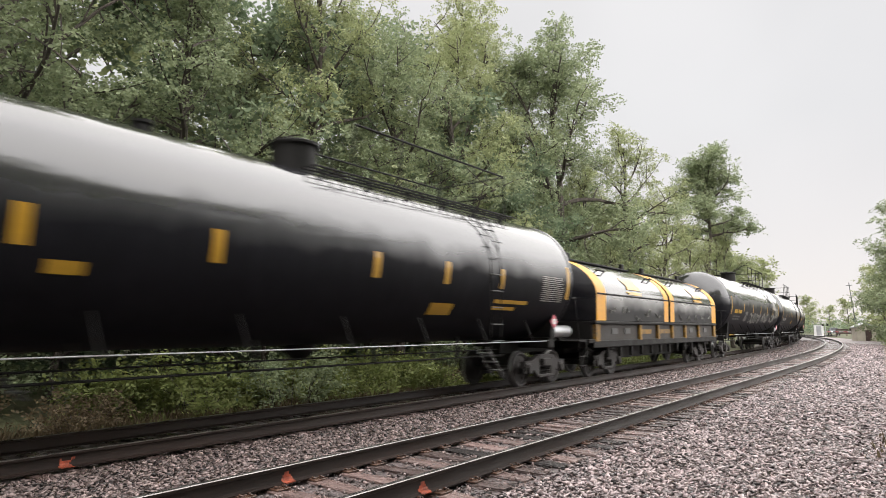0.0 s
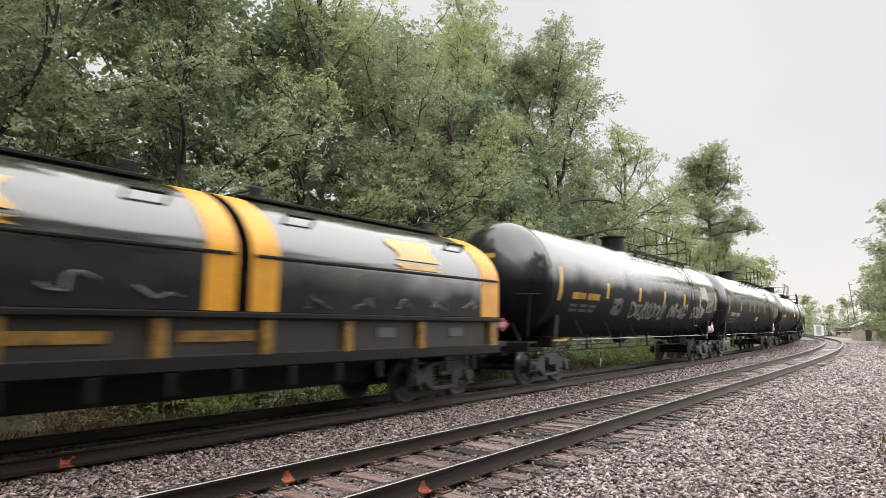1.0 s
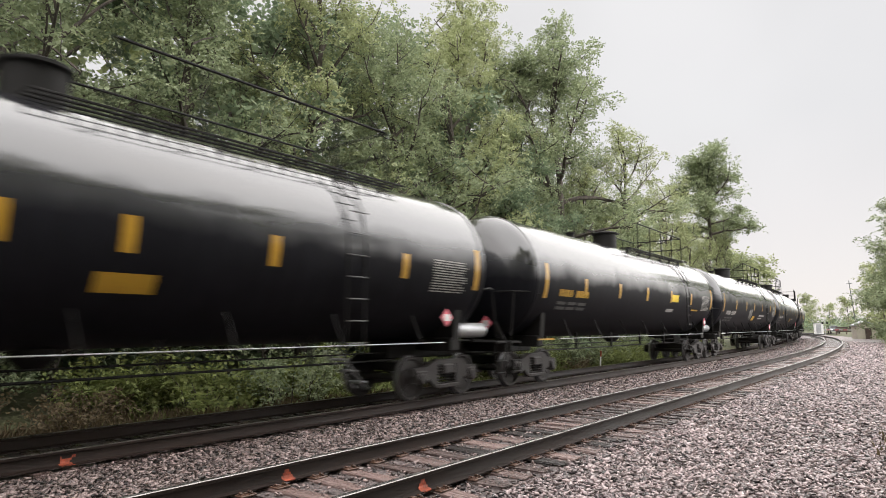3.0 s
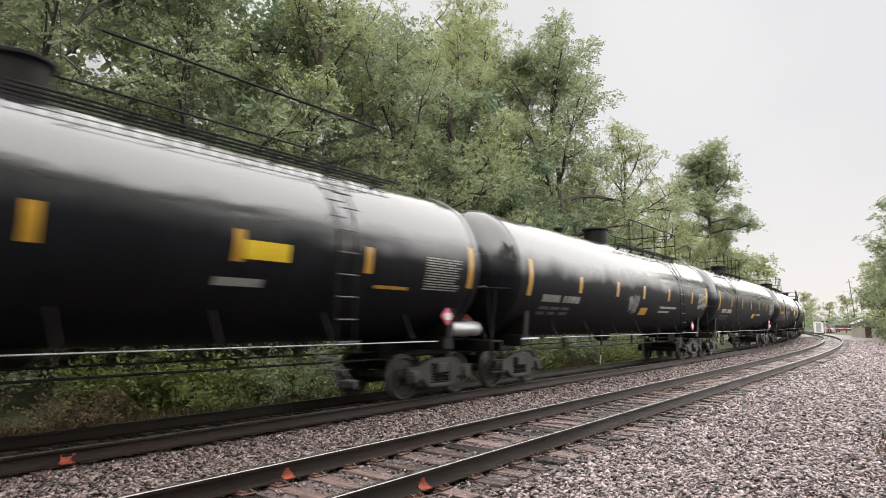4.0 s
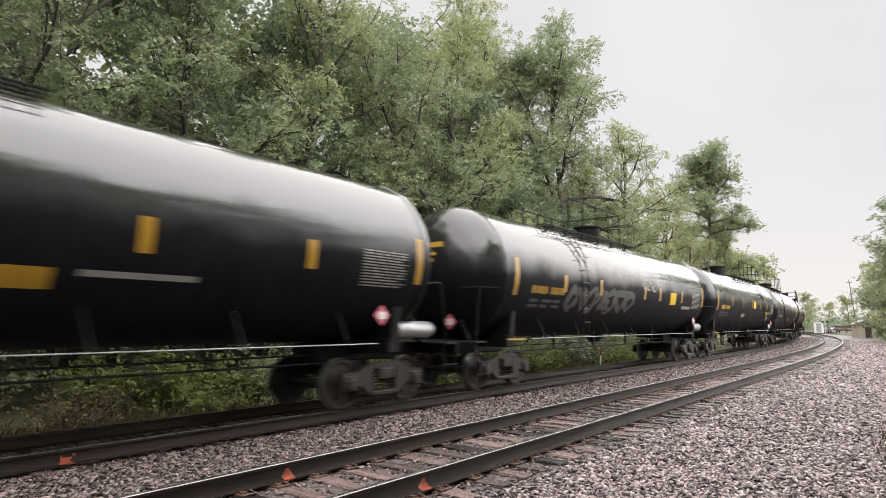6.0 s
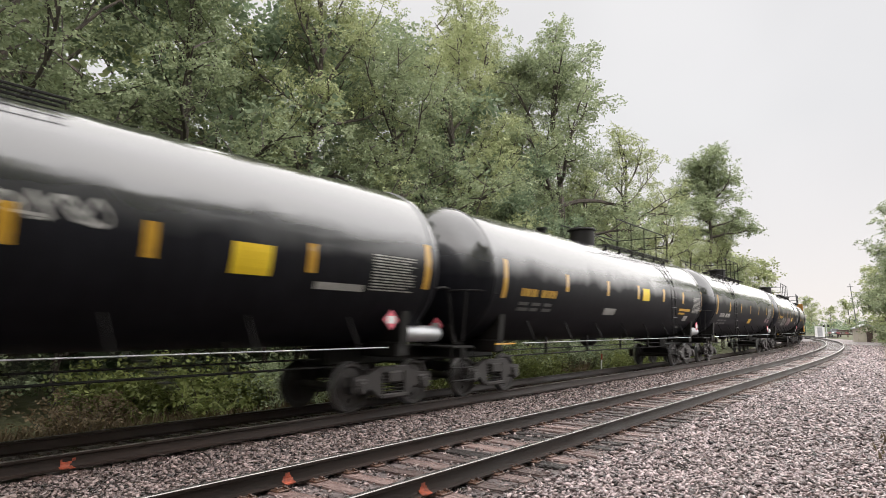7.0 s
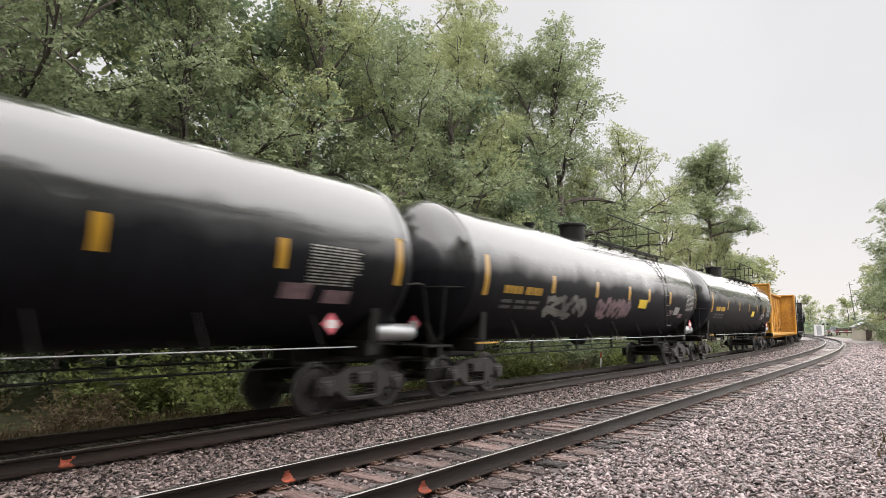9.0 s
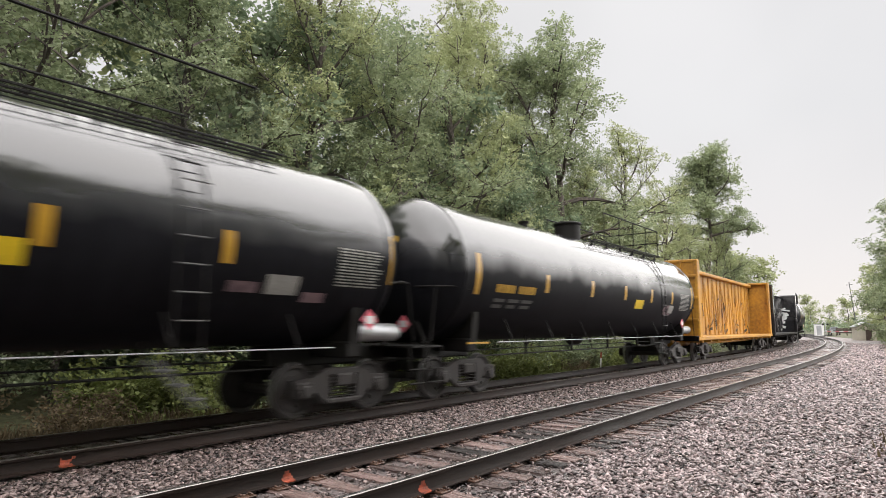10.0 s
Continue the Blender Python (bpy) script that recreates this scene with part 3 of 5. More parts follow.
for kind, x, y, size, turn in (
        # edge of the wood
        ("dark", -12.5, -5.5, 1.0, 10), ("small", -14.0, -2.5, 1.0, 10), ("small", -14.2, 7.0, 1.05, 300), ("small", -12.0, 17.0, 1.1, 200), ("small", -11.8, 27.0, 1.1, 20), ("small", -12.0, 31.5, 1.1, 90), ("tall", -15.5, 35.5, 1.25, 150), ("broad", -16.0, 43.5, 0.95, 20), ("locust", -16.5, 29.0, 1.25, 100), ("tall", -13.0, 0.0, 1.0, 200), ("broad", -12.8, 4.6, 1.0, 80), ("small", -14.0, 2.2, 0.9, 0), ("tall", -13.2, 9.5, 0.95, 20),
        ("locust", -13.0, 14.5, 0.95, 40), ("broad", -12.6, 19.5, 1.0, 240), ("locust", -13.3, 24.5, 1.0, 170), ("dark", -12.2, 28.5, 0.8, 60),
        ("airy", -12.2, 34.0, 1.0, 0), ("locust", -13.2, 39.5, 0.75, 130), ("locust", -12.3, 45.5, 0.98, 300), ("tall", -14.5, 53.0, 0.62, 90),
        ("locust", -13.6, 57.0, 0.84, 10), ("round", -14.1, 74.0, 1.0, 200), ("locust", -12.5, 66.5, 0.62, 20), ("tall", -13.4, 81.0, 0.95, 140), ("locust", -14.2, 66.0, 0.72, 50), ("locust", -14.0, 78.0, 0.8, 310), ("far", -14.0, 88.0, 0.85, 20), ("far", -13.4, 97.0, 0.8, 250), ("far", -17.5, 99.0, 0.85, 80),
        ("small", -11.4, 12.0, 0.8, 120), ("small", -11.0, 22.0, 0.85, 260), ("small", -11.3, 36.0, 0.8, 50), ("small", -11.6, 44.0, 0.9, 200),
        # second and third rows
        ("dark", -19.5, -8.0, 1.3, 130), ("dark", -18.5, -1.0, 1.25, 60), ("dark", -19.0, 7.0, 1.3, 310), ("dark", -18.5, 12.5, 1.3, 150), ("dark", -19.2, 19.0, 1.25, 220), ("dark", -18.7, 26.0, 1.3, 120),
        ("dark", -19.0, 33.0, 1.2, 330), ("dark", -18.7, 41.0, 1.0, 0), ("far", -19.0, 50.0, 0.9, 10), ("far", -20.0, 60.0, 0.95, 200), ("far", -20.0, 72.0, 0.9, 100), ("far", -20.5, 84.0, 0.9, 260),
        ("far", -27.0, -4.0, 1.3, 20), ("far", -26.0, 6.0, 1.35, 80), ("far", -27.0, 16.0, 1.35, 140), ("far", -26.0, 27.0, 1.35, 320), ("far", -27.0, 38.0, 1.25, 230), ("far", -27.0, 50.0, 1.1, 70),
        # beyond the gravel, on the outside of the curve
        ("lane", 5.2, 93.0, 1.0, 20), ("lane", 8.0, 80.0, 1.15, 200), ("lane", 3.4, 112.0, 0.85, 90), ("far", -0.2, 136.0, 0.85, 310), ("far", -2.0, 150.0, 0.65, 210), ("lane", 6.0, 104.0, 1.15, 150), ("small", 4.4, 84.0, 0.7, 150),
        # wood close behind the camera
        ("far", 14.5, -24, 1.15, 0), ("far", 14.0, -17, 1.2, 70), ("far", 14.2, -10, 1.2, 140), ("far", 13.8, -4, 1.15, 210), ("far", 14.2, 2, 1.2, 280), ("far", 14.0, 8, 1.2, 30), ("far", 14.4, 14, 1.15, 110),
        ("far", 14.0, 20, 1.2, 160), ("far", 19.5, -7, 1.4, 45), ("far", 19.5, 11, 1.4, 145),
        # far down the line
        ("far", -36, 262, 0.75, 0), ("far", -42, 275, 0.85, 90), ("far", -49, 270, 0.95, 180), ("far", -57, 280, 1.0, 40), ("far", -28, 262, 0.6, 140), ("far", -21, 254, 0.6, 220), ("far", -64, 285, 1.1, 310),
        ("far", -14, 240, 0.7, 20), ("far", -33, 300, 0.95, 60)):
    plant(kind, x, y, size, turn)


def bush(seed, r, h, mat, leaf, sprays, label):
    rng = np.random.default_rng(seed)
    thing = tagged(new("bush"), label, "bush")
    stems, tips, outs = Shape(), [], []
    for i in range(14):
        a, l = rng.uniform(0, 6.28), rng.uniform(0.5, 1.0)
        p0 = Vector((math.cos(a) * r * 0.25, math.sin(a) * r * 0.25, -0.25))
        p2 = Vector((math.cos(a) * r * l, math.sin(a) * r * l, h * rng.uniform(0.5, 1.0)))
        p1 = p0.lerp(p2, 0.5) + Vector((0, 0, h * 0.25))
        stems.tube([p0, p1, p2], [0.02, 0.013, 0.006], 4, False)
        for _ in range(sprays):
            u = rng.uniform(0.25, 1.1)
            q = (p0.lerp(p1, u * 2) if u < 0.5 else p1.lerp(p2, u * 2 - 1)) + Vector(rng.normal(0, 0.17 * r, 3))
            q.z = max(q.z, 0.02)
            tips.append(tuple(q))
            outs.append(tuple((q - Vector((0, 0, h * 0.3))).normalized()))
    v, f = leaf_array(np.array(tips), np.array(outs), rng, 6, leaf)
    part("stem", stems, M_BARK, thing)
    ob = new("foliage", array_mesh("foliage", v, f, mat))
    ob.parent = thing
    return thing


BUSHES = [bush(5, 1.1, 1.3, M_WEED, 0.14, 26, "light green weedy bush beside the ballast"),
          bush(6, 1.3, 1.7, M_LEAF, 0.12, 28, "leafy green bush at the edge of the wood"),
          bush(7, 0.9, 0.8, M_DRY, 0.10, 18, "brown withered scrub beside the ballast")]
rnd = random.Random(12)
for i in range(60):
    s = -3 + i * 1.0 + rnd.uniform(-0.5, 0.5)
    kind = rnd.choice((0, 0, 0, 1, 2) if s > 10 else (0, 0, 2) if s > 6 else (2, 2, 2))
    x, y, _ = line(s, SPACING + rnd.uniform(3.9, 6.8))
    m = pose(float(x), float(y), level_at(float(x), float(y)), 0, 0, rnd.uniform(0, 360))
    ob = copy_thing(BUSHES[kind], m) if i > 2 else BUSHES[i]
    ob.matrix_basis = m @ Matrix.Scale(rnd.uniform(0.7, 1.15), 4)


def blades(name, n, s0, s1, o0, o1, tall, mat, label, seed):
    """Rough grass and weeds: thin bent blades rooted in the ground."""
    rng = np.random.default_rng(seed)
    s, o = rng.uniform(s0, s1, n), rng.uniform(o0, o1, n)
    x, y, _ = line(s, o)
    root = np.stack([x, y, np.maximum(ground_level(s, o), bed_level(s, np.clip(o, -7.5, 9)) - 0.02)], 1)
    a, h = rng.uniform(0, 6.28, n), tall * rng.uniform(0.35, 1.2, n)
    side = np.stack([np.cos(a), np.sin(a), 0 * a], 1) * (0.012 + 0.02 * rng.uniform(0, 1, n))[:, None]
    lean = np.stack([-np.sin(a), np.cos(a), 0 * a], 1) * (h * rng.uniform(0.1, 0.6, n))[:, None]
    up = np.stack([0 * a, 0 * a, h], 1)
    v = np.stack([root - side, root + side, root + up * 0.6 + lean * 0.4 + side * 0.8, root + up + lean, root + up * 0.6 + lean * 0.4 - side * 0.8], 1).reshape(-1, 3)
    return tagged(new(name, array_mesh(name, v, np.arange(n * 5).reshape(-1, 5), mat)), label, "grass", kind="stuff")


blades("grass", 13500, 5.5, 50, SPACING + 3.2, SPACING + 6.5, 0.38, M_WEED, "rough green grass beside the far ballast", 21)
blades("grass", 6000, -4, 16, SPACING + 3.0, SPACING + 5.5, 0.45, M_DRY, "dry straw-coloured grass in the ditch", 22)
blades("grass", 5000, 50, 130, -13, -8.5, 0.5, M_WEED, "green grass along the gravel path", 23)
blades("grass", 90, 11.5, 14.0, -4.85, -4.3, 0.2, M_DRY, "small dry weeds growing out of the gravel", 24)


def far_wood(name, s0, s1, o0, o1, n, low, high, leaf, label, seed):
    """Depth of the wood beyond the trees that stand singly: masses of leaves with an uneven top."""
    rng = np.random.default_rng(seed)
    s, o = rng.uniform(s0, s1, n), rng.uniform(o0, o1, n)
    x, y, _ = line(s, o)
    top = high * (0.72 + 0.28 * np.sin(s * 0.31 + np.sin(s * 0.13) * 2)) * (0.85 + 0.15 * np.sin(s * 1.1 + o))
    tips = np.stack([x, y, low + (top - low) * rng.uniform(0, 1, n)], 1)
    out = rng.normal(0, 1, (n, 3))
    v, f = leaf_array(tips, out / np.linalg.norm(out, axis=1)[:, None], rng, 5, leaf)
    return tagged(new(name, array_mesh(name, v, f, M_LEAFD)), label, "woodland", kind="stuff")


far_wood("woodland", -70, 120, 34, 44, 7000, -0.5, 21, 0.75, "deep green woodland behind the front trees", 31)
far_wood("woodland", -40, 60, 16.5, 26, 5000, -0.5, 4.5, 0.5, "dim undergrowth inside the wood", 32)
far_wood("woodland", -70, 22, -34, -20, 5000, -0.5, 15, 0.75, "green woodland across the gravel path", 33)
far_wood("woodland", 215, 330, -60, 70, 4500, -0.5, 6.5, 0.8, "pale green hedges and scrub beyond the level crossing", 34)

for x, y, size, kind, turn in ((4.66, 12.6, 0.16, 2, 30), (4.6, 13.2, 0.13, 0, 80), (5.2, 60, 1.2, 0, 10), (3.6, 78, 1.5, 0, 60), (2.4, 96, 1.6, 1, 100), (1.6, 108, 1.0, 0, 160), (0.9, 116, 0.9, 1, 220), (0.8, 126, 1.0, 0, 300), (4.6, 70, 1.5, 1, 200)):
    ob = copy_thing(BUSHES[kind], pose(0, 0, 0))
    ob.matrix_basis = pose(x, y, -0.42 if y < 20 else level_at(x, y), 0, 0, turn) @ Matrix.Scale(size, 4)


# ---- rolling stock ----
TR, TZ, TH = 1.66, 2.88, 8.3
SET = -0.15  # the shell sits a little forward of the trucks' middle


def on_tank(y, z, lift=0.006):
    """The near side of the tank at height z."""
    r = TR + lift
    return (math.sqrt(max(r * r - (z - TZ) ** 2, 0)), y, z)


def tank_patch(y0, y1, z0, z1, sh=None, lift=0.006, slant=0.0):
    sh = sh or Shape()
    n = max(2, int(abs(z1 - z0) / 0.12) + 1)
    k = len(sh.v)
    for i in range(n + 1):
        z = z0 + (z1 - z0) * i / n
        sh.v += [on_tank(y0 + slant * i / n, z, lift), on_tank(y1 + slant * i / n, z, lift)]
    for i in range(n):
        a = k + 2 * i
        sh.f.append((a, a + 1, a + 3, a + 2))
        sh.m.append(0)
    return sh


def head_patch(x0, x1, z0, z1, sh=None):
    sh = sh or Shape()
    k, n = len(sh.v), 6

    def on(x, z):
        return (x, SET - TH - 0.85 * math.sqrt(max(0, 1 - (x * x + (z - TZ) ** 2) / (TR * TR))) - 0.008, z)
    for i in range(n + 1):
        x = x0 + (x1 - x0) * i / n
        sh.v += [on(x, z0), on(x, z1)]
    for i in range(n):
        a = k + 2 * i
        sh.f.append((a, a + 1, a + 3, a + 2))
        sh.m.append(0)
    return sh


def make_truck(parent, y):
    """Two-axle truck: bolster, side frames with springs, and wheelsets that turn."""
    sh = Shape()
    sh.box((0, 0, 0.62), (2.3, 0.42, 0.22), 0.03)
    sh.spin([(0.7, 0.0), (0.7, 0.25), (0.95, 0.25), (0.95, 0.0)], "z", n=16)
    truck = part("truck", sh, M_TRUCK, parent, "dark grimy two-axle truck")
    truck.location = (0, y, 0)
    for sx in (-1, 1):
        sh = Shape()
        x = sx * 1.0
        top = [(-1.12, 0.50), (-1.1, 0.66), (-0.72, 0.68), (-0.34, 0.82), (0.34, 0.82), (0.72, 0.68), (1.1, 0.66), (1.12, 0.50)]
        low = [(-1.12, 0.36), (-0.74, 0.36), (-0.66, 0.44), (-0.38, 0.22), (0.38, 0.22), (0.66, 0.44), (0.74, 0.36), (1.12, 0.36)]
        vs = [(x + dx, yy, zz) for dx in (-0.075, 0.075) for yy, zz in top + low]
        n = len(top)
        fs = []
        for i in range(n - 1):
            if i != 3:
                fs += [(i, i + 1, n + i + 1, n + i), (2 * n + i, 3 * n + i, 3 * n + i + 1, 2 * n + i + 1)]
            fs += [(i, 2 * n + i, 2 * n + i + 1, i + 1), (n + i, n + i + 1, 3 * n + i + 1, 3 * n + i)]
        sh.add(vs, fs)
        sh.box((x, 0, 0.77), (0.17, 0.75, 0.12), 0.02)
        sh.box((x, 0, 0.26), (0.2, 0.74, 0.09), 0.02)
        for d in (-0.35, 0.35):
            sh.box((x, d, 0.52), (0.15, 0.09, 0.5), 0.015)
        for d in (-0.2, 0, 0.2):
            for zz in np.arange(0.31, 0.7, 0.065):
                sh.spin([(zz, 0.055), (zz + 0.018, 0.085), (zz + 0.036, 0.055)], "z", (x, d, 0), 8)
        for d in (-0.89, 0.89):
            sh.spin([(x + sx * 0.02, 0.13), (x + sx * 0.13, 0.12), (x + sx * 0.15, 0.09), (x + sx * 0.15, 0.0)], "x", (0, d, 0.457), 14)
            sh.box((x + sx * 0.02, d, 0.55), (0.2, 0.3, 0.14), 0.03)
        part("side_frame", sh, M_TRUCK, truck)
    for d in (-0.89, 0.89):
        sh = Shape()
        sh.tube([(-1.1, 0, 0), (1.1, 0, 0)], 0.08, 10)
        for sx in (-1, 1):
            p = [(0.66, 0.0), (0.66, 0.1), (0.70, 0.14), (0.72, 0.36), (0.685, 0.40), (0.685, 0.483), (0.712, 0.486), (0.722, 0.459), (0.815, 0.452), (0.815, 0.40), (0.775, 0.36), (0.79, 0.15), (0.83, 0.12), (0.83, 0.0)]
            sh.spin([(sx * a, r) for a, r in p], "x", n=26)
            sh.m[-13 * 26:] = [1 if i == 7 else 0 for i in range(13) for _ in range(26)]
            for k in range(4):
                w = k * math.pi / 2 + 0.4
                sh.box((sx * 0.79, 0.25 * math.cos(w), 0.25 * math.sin(w)), (0.03, 0.07, 0.07), 0.01)
        ws = part("wheelset", sh, (M_TRUCK, M_TREAD), truck, smooth=True)
        ws.location = (0, d, 0.457)
    return truck


def coupler_shape(sgn, y):
    sh = Shape()
    sh.box((0, y + sgn * 0.42, 0.88), (0.16, 0.85, 0.16), 0.03)
    sh.box((0.03, y + sgn * 0.93, 0.88), (0.34, 0.24, 0.3), 0.06)
    sh.box((-0.12, y + sgn * 1.07, 0.88), (0.12, 0.2, 0.28), 0.04)
    return sh


def make_tank_car(ladder_y, label):
    car = tagged(new("tank_car"), label, "tank car", group="train")
    sh = Shape()
    prof = [(-TH - 0.85 * math.cos(a), TR * math.sin(a)) for a in np.linspace(0.0, math.pi / 2, 14)]
    body = [(-TH, TR)]
    body += [(y, TR) for y in np.arange(-7.5, 7.6, 1.5)]
    full = prof + body[1:] + [(-a, r) for a, r in prof[::-1]]
    sh.spin(full, "y", (0, SET, TZ), 64)
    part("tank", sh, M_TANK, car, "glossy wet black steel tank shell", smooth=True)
    for sgn in (-1, 1):
        e = sgn * TH
        # jacket edge band
        sh = Shape()
        sh.spin([(e - 0.07, TR), (e - 0.06, TR + 0.014), (e + 0.06, TR + 0.014), (e + 0.07, TR - 0.005)], "y", (0, SET, TZ), 64)
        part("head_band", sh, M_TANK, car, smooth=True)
        # draft sill with bolster and saddle
        sh = Shape()
        sh.box((0, e - sgn * 0.2, 1.02), (0.62, 3.1, 0.36), 0.03)
        sh.box((0, e - sgn * 0.6, 1.15), (2.5, 0.35, 0.3), 0.03)
        for sx in (-1, 1):
            sh.add([(sx * 0.4, e - sgn * 0.72, 1.2), (sx * 1.28, e - sgn * 0.72, 1.25), (sx * 1.35, e - sgn * 0.72, 2.05), (sx * 0.5, e - sgn * 0.72, 1.45),
                    (sx * 0.4, e - sgn * 0.5, 1.2), (sx * 1.28, e - sgn * 0.5, 1.25), (sx * 1.35, e - sgn * 0.5, 2.05), (sx * 0.5, e - sgn * 0.5, 1.45)],
                   [(0, 1, 2, 3), (7, 6, 5, 4), (1, 5, 6, 2), (0, 4, 5, 1), (3, 2, 6, 7)])
        part("draft_sill", sh, M_STEEL, car)
        part("coupler", coupler_shape(sgn, e + sgn * 0.35), M_TRUCK, car, "rusty knuckle coupler")
        # end platform and its handrail round the head
        sh = Shape()
        sh.box((0, e + sgn * 0.98, 1.16), (2.9, 0.42, 0.05), 0.01)
        sh.box((0, e + sgn * 1.2, 1.05), (2.9, 0.06, 0.24), 0.01)
        part("end_platform", sh, M_STEEL, car)
        sh = Shape()
        q = [(-1.42, e - sgn * 0.1, 1.2), (-1.42, e + sgn * 0.55, 2.3), (-1.3, e + sgn * 0.8, 2.42), (0, e + sgn * 0.92, 2.42), (1.3, e + sgn * 0.8, 2.42), (1.5, e + sgn * 0.4, 2.42), (1.58, e + sgn * 0.0, 2.36)]
        sh.tube(q[2:], 0.02, 6)
        for x in (-1.3, 1.3):
            sh.tube([(x, e + sgn * 0.8, 2.42), (x, e + sgn * 1.0, 1.16)], 0.018, 6)
        part("end_handrail", sh, M_STEEL, car)
        for x in (-1.42, 1.42):
            sh = Shape()
            for dy in (0, 0.42):
                sh.tube([(x, e + sgn * (0.75 + dy), 1.15), (x, e + sgn * (0.75 + dy), 0.42)], 0.016, 6)
            for zz in (0.45, 0.72):
                sh.box((x, e + sgn * 0.96, zz), (0.1, 0.42, 0.03), 0.008)
            part("sill_step", sh, M_STEEL, car)
        make_truck(car, sgn * 7.65)
        # diagonal brace on the head
        sh = Shape()
        sh.box((0.55, e + sgn * 0.62, 1.75), (0.1, 0.06, 1.3), 0.01, Euler((0, radians(-28), 0)).to_matrix())
        part("head_brace", sh, M_STEEL, car)
    for sx in (-1, 1):
        sh = Shape()
        sh.tube([(sx * 1.47, -7.0, 1.205), (sx * 1.47, 7.0, 1.205)], 0.012, 6)
        for y in np.arange(-6.3, 6.4, 2.1):
            sh.tube([(sx * 1.47, y, 1.205), (sx * 1.25, y - 0.06, 1.75)], 0.018, 5, mat=1)
        part("side_handrail", sh, (M_SILVER if sx > 0 else M_STEEL, M_STEEL), car, "wet side handrail running the length of the tank")
    sh = Shape()
    sh.tube([(0.55, -6.4, 0.84), (0.55, 6.4, 0.84)], 0.02, 6)
    sh.tube([(0.3, -6.4, 0.98), (0.3, 6.4, 0.98)], 0.016, 6)
    for y in (-4.2, -1.4, 1.4, 4.2):
        sh.box((0.6, y, 1.15), (0.06, 0.08, 0.6), 0.01)
    part("brake_pipe", sh, M_STEEL, car)
    sh = Shape()
    sh.spin([(1.4, 0.32), (1.1, 0.30), (1.02, 0.22), (0.95, 0.14), (0.95, 0.0)], "z", n=20)
    part("bottom_outlet", sh, M_STEEL, car, smooth=True)
    sh = Shape()
    sh.spin([(4.3, 0.43), (5.0, 0.43), (5.02, 0.5), (5.07, 0.5), (5.1, 0.44), (5.12, 0.2), (5.12, 0.0)], "z", (0, -0.25, 0), 28)
    sh.box((0, -0.25, 5.1), (0.12, 0.9, 0.05), 0.01)
    part("fittings_housing", sh, M_STEEL, car, "domed valve housing on the tank's top", smooth=True)
    sh = Shape()
    sh.spin([(4.4, 0.14), (4.68, 0.14), (4.7, 0.18), (4.75, 0.18), (4.77, 0.0)], "z", (0, -3.2, 0), 20)
    part("relief_valve", sh, M_STEEL, car, smooth=True)
    g0, g1 = (-5.4, 1.6) if ladder_y < 0 else (-0.6, 6.2)
    for sx in (-1, 1):
        sh = Shape()
        for x in (0.72, 0.9, 1.08):
            sh.box((sx * x, (g0 + g1) / 2, 4.42), (0.025, g1 - g0, 0.035), 0.006)
        for y in np.arange(g0, g1, 0.3):
            sh.box((sx * 0.9, y, 4.42), (0.4, 0.025, 0.02))
        for y in np.arange(g0 + 0.3, g1, 1.2):
            sh.box((sx * 0.9, y, 4.3), (0.06, 0.06, 0.24))
        part("walkway", sh, M_STEEL, car, "open steel grating walkway on the tank's top")
    sh = Shape()
    r0, r1 = (-4.0, 0.0) if ladder_y < 0 else (0.3, 5.6)
    for sx in (-1, 1):
        x = sx * 1.08
        sh.tube([(x, r0, 5.42), (x, r1, 5.42)], 0.024, 6)
        for y in np.linspace(r0, r1, 5):
            sh.tube([(x, y, 4.4), (x, y, 5.42)], 0.02, 6)
    for y in (r1,):
        for zz in (4.95, 5.42):
            sh.tube([(-1.08, y, zz), (1.08, y, zz)], 0.02, 6)
    part("railing", sh, M_STEEL, car, "safety railing round the top platform")
    for sx in (-1, 1):
        yl = ladder_y * sx
        sh = Shape()
        for dy in (-0.21, 0.21):
            sh.tube([(sx * 1.64, yl + dy, 1.05), (sx * 1.67, yl + dy, 2.9), (sx * 1.56, yl + dy, 3.6), (sx * 1.27, yl + dy, 4.12), (sx * 1.0, yl + dy, 4.42)], 0.014, 6)
        for zz in np.arange(1.25, 3.7, 0.38):
            sh.tube([(sx * 1.7, yl - 0.21, zz), (sx * 1.7, yl + 0.21, zz)], 0.014, 5, mat=1)
        for k in (0.3, 0.7):
            sh.tube([(sx * (1.62 - 0.45 * k), yl - 0.21, 3.6 + 0.75 * k), (sx * (1.62 - 0.45 * k), yl + 0.21, 3.6 + 0.75 * k)], 0.014, 5)
        part("ladder", sh, (M_STEEL, M_GREY), car, "side ladder with worn bright rungs")
        sh = Shape()
        for k in range(3):
            sh.box((sx * 1.5, yl - 0.25 + 0.22 * k, 0.98 - 0.2 * k), (0.3, 0.2, 0.03), 0.008)
        for dx in (-0.15, 0.15):
            sh.tube([(sx * (1.5 + dx), yl - 0.4, 1.12), (sx * (1.5 + dx), yl + 0.3, 0.45)], 0.02, 6)
        part("step_bracket", sh, M_GREY, car, "bright folded steel stirrup step")
    return car


